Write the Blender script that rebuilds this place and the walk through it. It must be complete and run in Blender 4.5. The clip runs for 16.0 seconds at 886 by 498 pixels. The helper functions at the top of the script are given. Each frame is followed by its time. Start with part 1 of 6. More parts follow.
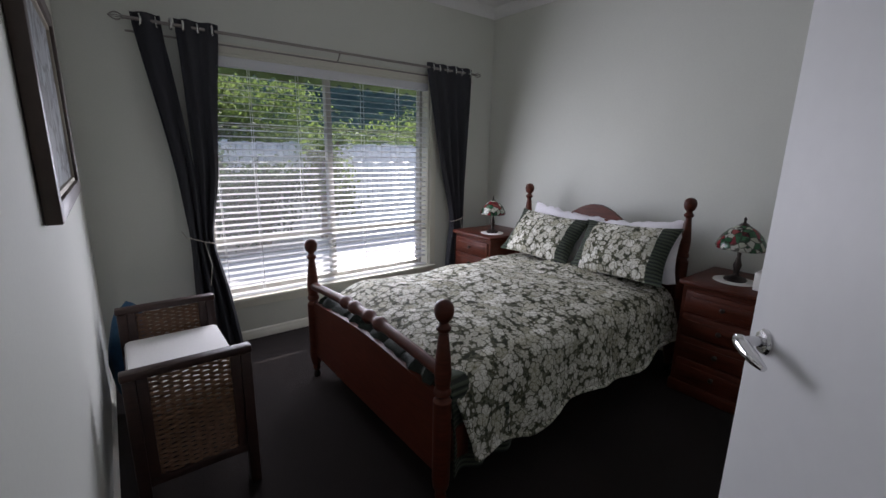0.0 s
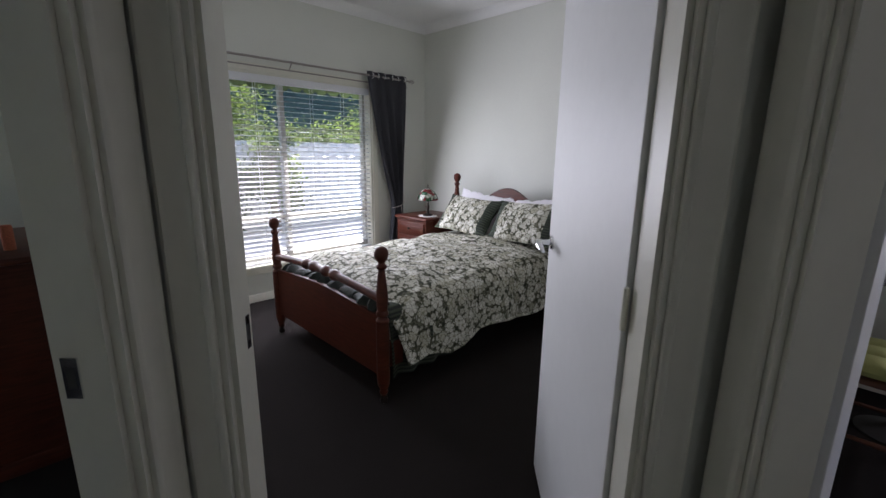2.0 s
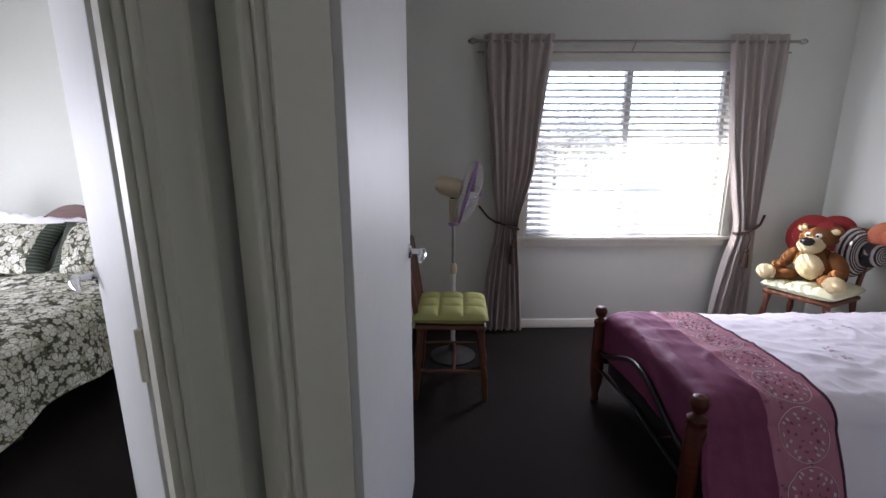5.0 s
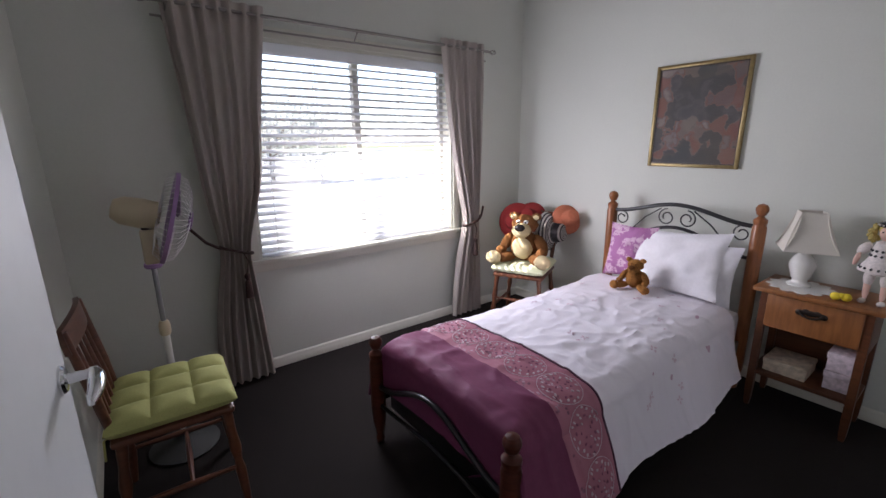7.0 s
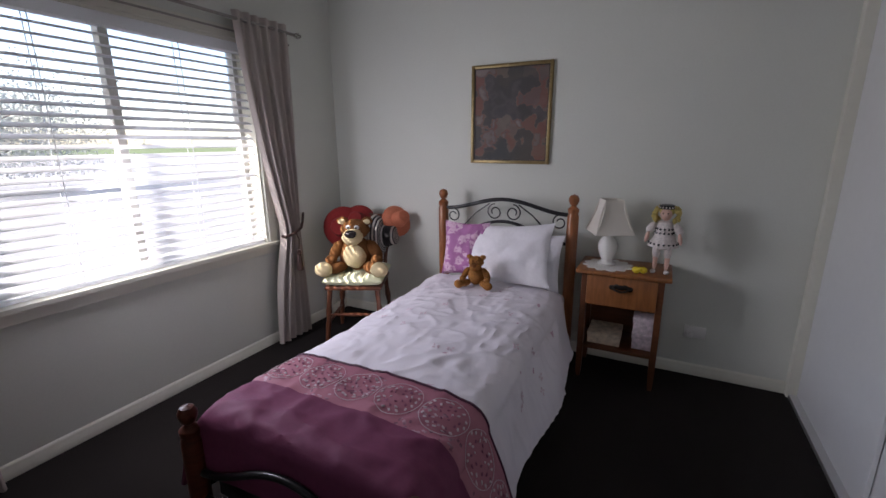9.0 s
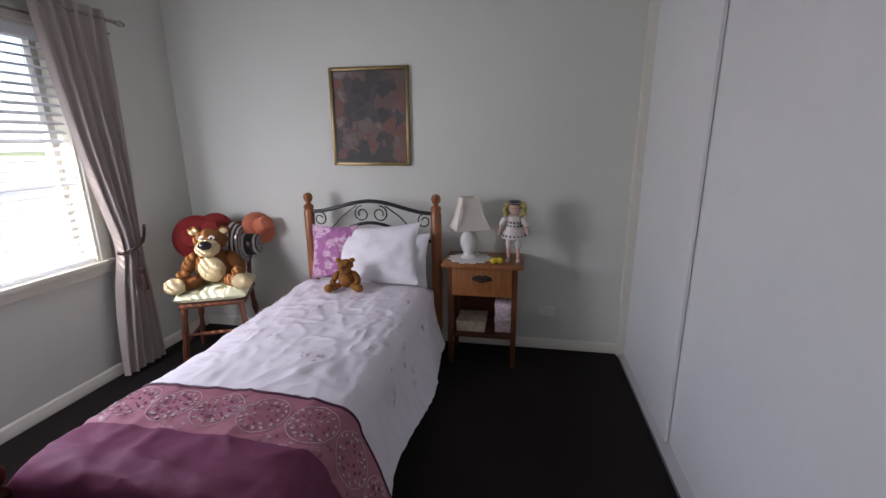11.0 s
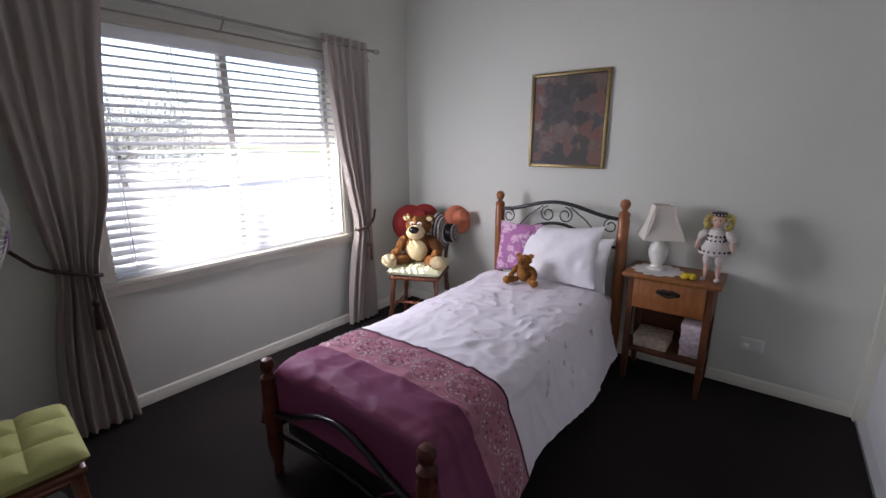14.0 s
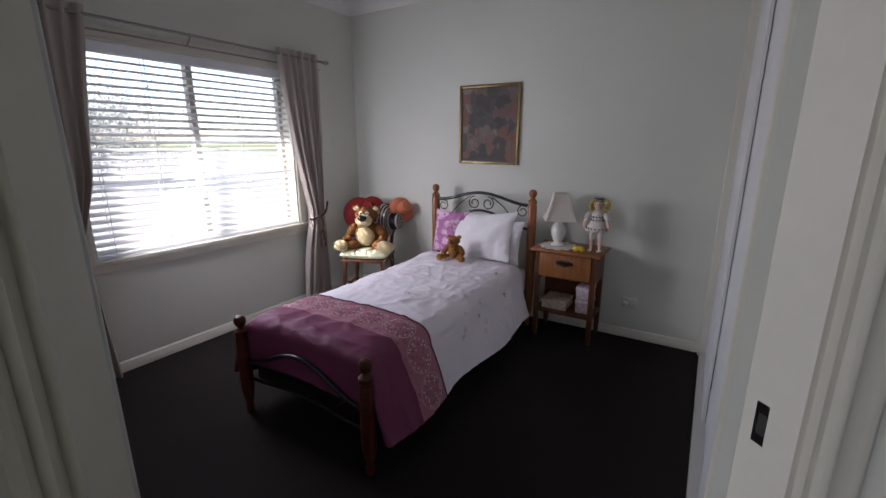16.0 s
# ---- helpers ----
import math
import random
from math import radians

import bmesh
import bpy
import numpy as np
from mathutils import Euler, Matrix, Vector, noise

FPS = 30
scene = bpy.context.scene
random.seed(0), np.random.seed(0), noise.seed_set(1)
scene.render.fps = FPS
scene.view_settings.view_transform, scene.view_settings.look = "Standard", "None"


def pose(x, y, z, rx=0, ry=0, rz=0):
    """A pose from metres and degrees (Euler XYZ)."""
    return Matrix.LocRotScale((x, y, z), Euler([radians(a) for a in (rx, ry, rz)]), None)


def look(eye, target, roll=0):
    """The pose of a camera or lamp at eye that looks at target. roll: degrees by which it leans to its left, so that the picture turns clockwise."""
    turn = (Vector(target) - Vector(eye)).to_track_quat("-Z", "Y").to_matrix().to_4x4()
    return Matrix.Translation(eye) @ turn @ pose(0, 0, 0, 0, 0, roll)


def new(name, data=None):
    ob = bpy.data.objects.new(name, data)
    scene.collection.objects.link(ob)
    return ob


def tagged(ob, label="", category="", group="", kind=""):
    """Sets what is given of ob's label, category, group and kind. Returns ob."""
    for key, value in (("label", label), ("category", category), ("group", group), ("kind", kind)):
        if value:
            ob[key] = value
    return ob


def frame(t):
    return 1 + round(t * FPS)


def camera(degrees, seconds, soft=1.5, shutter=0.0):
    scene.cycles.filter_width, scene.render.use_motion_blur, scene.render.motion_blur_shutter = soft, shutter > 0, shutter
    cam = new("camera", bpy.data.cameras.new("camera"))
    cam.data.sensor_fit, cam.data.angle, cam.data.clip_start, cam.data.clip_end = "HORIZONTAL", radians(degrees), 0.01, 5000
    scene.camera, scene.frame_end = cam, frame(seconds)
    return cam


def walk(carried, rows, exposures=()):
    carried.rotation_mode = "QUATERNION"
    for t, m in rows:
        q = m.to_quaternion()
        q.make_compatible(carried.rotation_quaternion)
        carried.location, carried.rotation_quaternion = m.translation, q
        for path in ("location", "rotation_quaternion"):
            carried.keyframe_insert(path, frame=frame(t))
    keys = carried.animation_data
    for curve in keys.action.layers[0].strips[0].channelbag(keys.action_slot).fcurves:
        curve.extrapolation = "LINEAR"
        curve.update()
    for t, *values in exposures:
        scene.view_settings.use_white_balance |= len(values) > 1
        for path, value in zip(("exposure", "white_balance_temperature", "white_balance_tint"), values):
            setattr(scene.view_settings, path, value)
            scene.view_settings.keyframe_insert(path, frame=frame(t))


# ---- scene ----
cam = camera(92.3, 16.0)
PATH = [
    (0, (-0.109, -0.126, 1.398), (1.09, 1.411, 0.952), 1.1),
    (0.5, (-0.2, -0.272, 1.393), (0.981, 1.279, 0.945), 1.2),
    (1, (-0.314, -0.42, 1.382), (0.919, 1.091, 0.94), 1.1),
    (1.5, (-0.408, -0.591, 1.37), (0.896, 0.859, 0.927), 0.9),
    (2, (-0.485, -0.72, 1.355), (0.89, 0.664, 0.912), 0.8),
    (2.5, (-0.522, -0.82, 1.357), (1.005, 0.393, 0.912), 1.0),
    (3, (-0.504, -0.867, 1.357), (1.18, 0.118, 0.917), 1.0),
    (3.5, (-0.475, -0.9, 1.352), (1.33, -0.156, 0.915), 1.1),
    (4, (-0.442, -0.905, 1.355), (1.431, -0.353, 0.921), 0.9),
    (4.5, (-0.377, -0.901, 1.363), (1.553, -0.599, 0.934), 0.6),
    (5, (-0.295, -0.883, 1.365), (1.659, -0.91, 0.941), -0.1),
    (7.5, (0.347, -0.959, 1.46), (1.77, -2.277, 0.973), -0.6),
    (8, (0.451, -1.039, 1.444), (1.758, -2.473, 0.959), -0.7),
    (8.5, (0.486, -1.069, 1.44), (1.588, -2.665, 0.952), -0.7),
    (9, (0.541, -1.045, 1.416), (1.422, -2.775, 0.936), -0.5),
    (9.5, (0.538, -1.039, 1.405), (1.204, -2.864, 0.929), -0.6),
    (9.7, (0.538, -1.039, 1.405), (1.121, -2.892, 0.929), -0.6),
    (10.75, (0.474, -1.031, 1.431), (0.822, -2.939, 0.940), -0.6),
    (11.8, (0.409, -1.023, 1.458), (0.969, -2.876, 0.952), -0.7),
    (12, (0.409, -1.023, 1.458), (1.059, -2.846, 0.952), -0.7),
    (12.5, (0.426, -1.013, 1.438), (1.286, -2.752, 0.951), -0.5),
    (13, (0.418, -0.996, 1.437), (1.447, -2.641, 0.955), -0.3),
    (13.5, (0.365, -0.974, 1.447), (1.5, -2.55, 0.967), -0.4),
    (14, (0.28, -0.942, 1.448), (1.474, -2.473, 0.97), -0.4),
    (14.5, (0.154, -0.88, 1.449), (1.386, -2.381, 0.972), -0.3),
    (15, (0.011, -0.787, 1.467), (1.254, -2.278, 0.986), -0.3),
    (15.5, (-0.102, -0.669, 1.473), (1.11, -2.186, 0.992), -0.3),
    (16, (-0.149, -0.567, 1.457), (0.882, -2.212, 0.973), -0.1),
]

ROWS = [(t, look(eye, target, roll)) for t, eye, target, roll in PATH]
walk(cam, ROWS, exposures=[(t, e, 6180 if t < 7 else 6340, 20) for t, e in ((0, 0.92), (1, 1.02), (2, 1.45), (3, 1.8), (4, 2.08), (5, 2.14), (7.5, 2.0), (8.5, 1.68), (9.5, 1.3), (12, 2.08), (13.5, 2.0), (14.5, 1.78), (15.5, 1.62), (16, 1.6))])

# world, sun, window light
SUN_AZ = (-0.48, -0.565, -0.50)
world = bpy.data.worlds.new("world")
scene.world = world
world.use_nodes = True
wn = world.node_tree
sky = wn.nodes.new("ShaderNodeTexSky")
sky.sky_type = "NISHITA"
sky.sun_disc = False
sun_dir = -Vector(SUN_AZ).normalized()
sky.sun_elevation = math.asin(sun_dir.z)
sky.sun_rotation = math.atan2(sun_dir.x, sun_dir.y)
wn.links.new(sky.outputs[0], wn.nodes["Background"].inputs[0])
wn.nodes["Background"].inputs[1].default_value = 0.15
sun = new("sun", bpy.data.lights.new("sun", "SUN"))
sun.data.energy, sun.data.angle, sun.data.color = 5.0, radians(0.5), (1.0, 0.95, 0.87)
sun.matrix_world = look((0, 0, 6), Vector((0, 0, 6)) + Vector(SUN_AZ))


def window_light(name, eye, target, w, h, power):
    lamp = new(name, bpy.data.lights.new(name, "AREA"))
    lamp.data.shape, lamp.data.size, lamp.data.size_y = "RECTANGLE", w, h
    lamp.data.energy, lamp.data.color = power, (0.92, 0.94, 1.0)
    lamp.matrix_world = look(eye, target)


window_light("window_light_a", (1.31, 2.93, 1.22), (1.31, 0, 0.4), 1.72, 1.0, 15)
window_light("window_light_b", (2.85, -2.02, 1.36), (1.2, -3.1, 0.45), 0.62, 0.6, 6.6)
window_light("window_light_c", (-1.9, 2.95, 1.45), (-1.9, 0, 0.6), 1.1, 1.0, 2.0)


# ---- materials ----
def material(name, color, rough=0.6, metal=0.0, vary=0.0, scale=40.0, bump=0.0, bump_scale=None, spec=0.5, stretch=(1, 1, 1), stain=0.0):
    m = bpy.data.materials.new(name)
    m.use_nodes = True
    nt = m.node_tree
    b = nt.nodes["Principled BSDF"]
    b.inputs["Base Color"].default_value = (*color, 1)
    b.inputs["Roughness"].default_value = rough
    b.inputs["Metallic"].default_value = metal
    b.inputs["Specular IOR Level"].default_value = spec
    tc = nt.nodes.new("ShaderNodeTexCoord")
    mp = nt.nodes.new("ShaderNodeMapping")
    mp.inputs["Scale"].default_value = stretch
    nt.links.new(tc.outputs["Object"], mp.inputs[0])
    if vary or stain:
        n1 = nt.nodes.new("ShaderNodeTexNoise")
        n1.inputs["Scale"].default_value, n1.inputs["Detail"].default_value = scale, 6
        n2 = nt.nodes.new("ShaderNodeTexNoise")
        n2.inputs["Scale"].default_value, n2.inputs["Detail"].default_value = 1.7, 4
        nt.links.new(mp.outputs[0], n1.inputs[0])
        nt.links.new(tc.outputs["Object"], n2.inputs[0])
        cr = nt.nodes.new("ShaderNodeMapRange")
        cr.inputs["From Min"].default_value, cr.inputs["From Max"].default_value = 0.25, 0.75
        cr.inputs["To Min"].default_value, cr.inputs["To Max"].default_value = 1 - vary, 1 + vary
        nt.links.new(n1.outputs["Fac"], cr.inputs["Value"])
        cr2 = nt.nodes.new("ShaderNodeMapRange")
        cr2.inputs["From Min"].default_value, cr2.inputs["From Max"].default_value = 0.3, 0.7
        cr2.inputs["To Min"].default_value, cr2.inputs["To Max"].default_value = 1 - stain, 1 + stain * 0.3
        nt.links.new(n2.outputs["Fac"], cr2.inputs["Value"])
        mul = nt.nodes.new("ShaderNodeMath")
        mul.operation = "MULTIPLY"
        nt.links.new(cr.outputs[0], mul.inputs[0])
        nt.links.new(cr2.outputs[0], mul.inputs[1])
        mx = nt.nodes.new("ShaderNodeVectorMath")
        mx.operation = "SCALE"
        mx.inputs[0].default_value = color
        nt.links.new(mul.outputs[0], mx.inputs["Scale"])
        nt.links.new(mx.outputs[0], b.inputs["Base Color"])
    if bump:
        nb = nt.nodes.new("ShaderNodeTexNoise")
        nb.inputs["Scale"].default_value, nb.inputs["Detail"].default_value = bump_scale or scale, 5
        nt.links.new(mp.outputs[0], nb.inputs[0])
        bp = nt.nodes.new("ShaderNodeBump")
        bp.inputs["Strength"].default_value, bp.inputs["Distance"].default_value = bump, 0.01
        nt.links.new(nb.outputs["Fac"], bp.inputs["Height"])
        nt.links.new(bp.outputs[0], b.inputs["Normal"])
    return m


def ramp(nt, fac, stops):
    r = nt.nodes.new("ShaderNodeValToRGB")
    els = r.color_ramp.elements
    while len(els) < len(stops):
        els.new(0.5)
    for e, (p, c) in zip(els, stops):
        e.position, e.color = p, (*c, 1)
    nt.links.new(fac, r.inputs[0])
    return r.outputs[0]


M_WALL = material("wall_paint", (0.664, 0.678, 0.618), 0.75, vary=0.02, scale=90, bump=0.05, bump_scale=160, stain=0.03)
M_CEIL = material("ceiling_paint", (0.8, 0.8, 0.79), 0.85, vary=0.02, scale=60, bump=0.05, bump_scale=120)
M_TRIM = material("trim_gloss_paint", (0.70, 0.69, 0.60), 0.42, vary=0.02, scale=30, stain=0.03)
M_DOOR = material("door_satin_paint", (0.74, 0.745, 0.74), 0.5, vary=0.015, scale=25, bump=0.015, bump_scale=60, stain=0.03)
M_CARPET = material("brown_grey_carpet", (0.0285, 0.024, 0.0225), 0.95, vary=0.45, scale=420, bump=0.9, bump_scale=380, spec=0.1, stain=0.15)
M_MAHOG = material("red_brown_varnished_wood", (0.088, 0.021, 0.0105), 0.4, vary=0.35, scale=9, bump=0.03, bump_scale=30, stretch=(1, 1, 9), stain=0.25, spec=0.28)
M_NIGHT = material("red_brown_table_wood", (0.13, 0.045, 0.018), 0.35, vary=0.3, scale=9, bump=0.03, stretch=(1, 1, 7), stain=0.2)
M_PINE = material("honey_varnished_wood", (0.30, 0.115, 0.036), 0.35, vary=0.28, scale=8, bump=0.03, stretch=(7, 1, 1), stain=0.15)
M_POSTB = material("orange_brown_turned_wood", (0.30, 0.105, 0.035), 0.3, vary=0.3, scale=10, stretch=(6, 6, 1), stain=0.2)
M_DARKW = material("dark_stained_wood", (0.034, 0.014, 0.01), 0.45, vary=0.35, scale=12, stretch=(1, 1, 6), stain=0.2)
M_CHROME = material("chrome", (0.75, 0.75, 0.76), 0.14, 1.0)
M_STEEL = material("brushed_steel", (0.3, 0.28, 0.26), 0.35, 1.0)
M_BRONZE = material("dark_bronze", (0.05, 0.04, 0.035), 0.4, 0.8)
M_BLACK = material("black_enamel", (0.012, 0.012, 0.014), 0.3)
# near-black fill that paints shade: latch holes and the fan's base
M_DARKFILL = material("dark_shade_fill", (0.03, 0.03, 0.028), 0.7)
M_CHAR = material("charcoal_curtain_cloth", (0.048, 0.049, 0.056), 0.85, vary=0.12, scale=500, bump=0.25, bump_scale=700, spec=0.15)
M_TAUPE = material("taupe_curtain_cloth", (0.51, 0.455, 0.415), 0.8, vary=0.06, scale=400, bump=0.2, bump_scale=600, spec=0.2)
M_TASSEL = material("dark_brown_cord", (0.06, 0.03, 0.025), 0.7, vary=0.3, scale=300)
M_CORD = material("grey_cord", (0.45, 0.42, 0.36), 0.7)
M_SLAT = material("white_blind_slat", (0.8, 0.8, 0.78), 0.4)
M_ALU = material("bronze_window_aluminium", (0.5, 0.49, 0.46), 0.45, 0.3)
M_ALUW = material("cream_window_aluminium", (0.55, 0.54, 0.5), 0.45)
M_SHEET = material("white_cotton", (0.8, 0.78, 0.81), 0.8, vary=0.04, scale=60, bump=0.5, bump_scale=9, spec=0.2)
M_CUSHW = material("white_cushion_cloth", (0.75, 0.74, 0.72), 0.85, bump=0.1, bump_scale=200, vary=0.03, scale=90)
M_GREENRIB = material("dark_green_velvet", (0.012, 0.02, 0.014), 0.75, vary=0.4, scale=120, bump=0.4, bump_scale=90)
M_LIME = material("lime_cushion_cloth", (0.4, 0.4, 0.14), 0.85, vary=0.08, scale=200, bump=0.15, bump_scale=400)
M_CREAM = material("cream_cushion_cloth", (0.72, 0.74, 0.50), 0.85, vary=0.06, scale=200, bump=0.15, bump_scale=300)
M_CHAIRW = material("red_brown_chair_wood", (0.13, 0.045, 0.022), 0.35, vary=0.3, scale=14, stretch=(1, 1, 6), stain=0.2)
M_PLUM = material("plum_satin", (0.19, 0.042, 0.10), 0.68, vary=0.08, scale=40, bump=0.35, bump_scale=11, stain=0.1, spec=0.3)
M_PORC = material("white_porcelain", (0.78, 0.77, 0.73), 0.2)
M_SHADE = material("cream_lampshade", (0.72, 0.68, 0.6), 0.8, vary=0.03, scale=300, bump=0.1, bump_scale=500)
M_LACE = material("white_lace", (0.75, 0.73, 0.7), 0.85, vary=0.2, scale=300)
M_YELLOW = material("yellow_glaze", (0.75, 0.58, 0.03), 0.4)
M_FURB = material("brown_plush", (0.35, 0.155, 0.045), 0.95, vary=0.35, scale=120, bump=0.8, bump_scale=260, spec=0.1)
M_FURD = material("dark_brown_plush", (0.2, 0.085, 0.03), 0.95, vary=0.35, scale=120, bump=0.8, bump_scale=260, spec=0.1)
M_FURC = material("cream_plush", (0.68, 0.56, 0.33), 0.95, vary=0.15, scale=120, bump=0.7, bump_scale=260, spec=0.1)
M_NOSE = material("black_nose", (0.02, 0.015, 0.015), 0.25)
M_RED = material("red_felt", (0.23, 0.015, 0.014), 0.9, vary=0.2, scale=150, bump=0.2, bump_scale=300)
M_CORAL = material("coral_straw", (0.55, 0.17, 0.09), 0.85, vary=0.25, scale=160, bump=0.4, bump_scale=260)
M_FANP = material("cream_fan_plastic", (0.62, 0.52, 0.36), 0.4)
M_LILAC = material("lilac_fan_plastic", (0.38, 0.22, 0.45), 0.35)
M_BLADE = material("pale_lilac_blade_plastic", (0.5, 0.42, 0.52), 0.35)
M_GREYM = material("grey_metal_pole", (0.35, 0.36, 0.37), 0.35, 0.7)
M_PLATE = material("white_plastic", (0.78, 0.77, 0.74), 0.35)
M_BOXP = material("pale_floral_card", (0.68, 0.58, 0.62), 0.7, vary=0.3, scale=45)
M_BOXT = material("cream_gilt_card", (0.62, 0.52, 0.4), 0.7, vary=0.35, scale=30)
M_BLUE = material("blue_cloth", (0.015, 0.07, 0.14), 0.8, vary=0.2, scale=60)
M_SKIN = material("doll_pale_vinyl", (0.66, 0.42, 0.34), 0.5)
M_HAIR = material("blonde_yarn", (0.5, 0.4, 0.13), 0.8, vary=0.3, scale=120)
M_DRESS = material("cream_doll_dress", (0.66, 0.6, 0.57), 0.85, vary=0.2, scale=100)
M_GLASS = material("clear_glass", (1, 1, 1), 0.02)
M_GLASS.node_tree.nodes["Principled BSDF"].inputs["Transmission Weight"].default_value = 1.0
M_GLASS.node_tree.nodes["Principled BSDF"].inputs["IOR"].default_value = 1.02
M_GRASS = material("lawn", (0.12, 0.16, 0.05), 0.95, vary=0.4, scale=60, bump=0.6, bump_scale=90, stain=0.3)
# both concretes are pale for outdoor glare; the patio copy is the brighter one
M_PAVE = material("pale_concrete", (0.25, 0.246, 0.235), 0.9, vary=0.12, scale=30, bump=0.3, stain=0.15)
M_PATIO = material("glare_pale_concrete", (0.45, 0.44, 0.42), 0.9, vary=0.1, scale=30, bump=0.3, stain=0.12)
# board colour raised to carry the sunlit haze between the slats
M_FENCE = material("pale_grey_fence_boards", (0.6, 0.61, 0.6), 0.85, vary=0.35, scale=8, stretch=(6, 6, 1), bump=0.3, stain=0.3)
M_FPOST = material("white_fence_paint", (0.7, 0.7, 0.68), 0.6, vary=0.05, scale=20)
M_LEAF = material("garden_leaf", (0.05, 0.075, 0.035), 0.6, vary=0.5, scale=6, stain=0.3)
# leaf colour lifted to near grey: the bright haze outside window_2 is painted in
M_LEAFP = material("haze_paled_leaf", (0.46, 0.46, 0.41), 0.7, vary=0.4, scale=5, stain=0.2)
M_LEAFD = material("dark_hill_leaf", (0.035, 0.06, 0.04), 0.8, vary=0.5, scale=3, stain=0.4)
for lm in (M_LEAF, M_LEAFD):
    lt = lm.node_tree
    pb = lt.nodes["Principled BSDF"]
    tl = lt.nodes.new("ShaderNodeBsdfTranslucent")
    tl.inputs[0].default_value = (0.2, 0.28, 0.07, 1) if lm is M_LEAF else (0.06, 0.1, 0.04, 1)
    ms = lt.nodes.new("ShaderNodeMixShader")
    ms.inputs[0].default_value = 0.45
    lt.links.new(pb.outputs[0], ms.inputs[1])
    lt.links.new(tl.outputs[0], ms.inputs[2])
    lt.links.new(ms.outputs[0], lt.nodes["Material Output"].inputs[0])
for cloth, tint, share in ((M_SLAT, (0.84, 0.86, 0.9, 1), 0.5), (M_TAUPE, (0.5, 0.43, 0.39, 1), 0.22)):
    ct = cloth.node_tree
    tl = ct.nodes.new("ShaderNodeBsdfTranslucent")
    tl.inputs[0].default_value = tint
    ms = ct.nodes.new("ShaderNodeMixShader")
    ms.inputs[0].default_value = share
    ct.links.new(ct.nodes["Principled BSDF"].outputs[0], ms.inputs[1])
    ct.links.new(tl.outputs[0], ms.inputs[2])
    ct.links.new(ms.outputs[0], ct.nodes["Material Output"].inputs[0])
M_SCREEN = material("pale_insect_mesh", (0.7, 0.7, 0.7), 0.8)
st = M_SCREEN.node_tree
clear, glow, sm = st.nodes.new("ShaderNodeBsdfTransparent"), st.nodes.new("ShaderNodeBsdfTranslucent"), st.nodes.new("ShaderNodeMixShader")
glow.inputs[0].default_value, sm.inputs[0].default_value = (0.75, 0.76, 0.78, 1), 0.035
st.links.new(clear.outputs[0], sm.inputs[1])
st.links.new(glow.outputs[0], sm.inputs[2])
st.links.new(sm.outputs[0], st.nodes["Material Output"].inputs[0])
M_HILL = material("far_blue_green_woods", (0.022, 0.04, 0.038), 0.95, vary=0.5, scale=0.8, spec=0.0, stain=0.3)
M_BARK = material("bark", (0.12, 0.09, 0.065), 0.9, vary=0.4, scale=20, bump=0.6)
M_AWN = material("green_awning_canvas", (0.10, 0.15, 0.055), 0.85, vary=0.15, scale=80)
M_STRIP = material("aluminium_strip", (0.7, 0.7, 0.7), 0.35, 0.8)


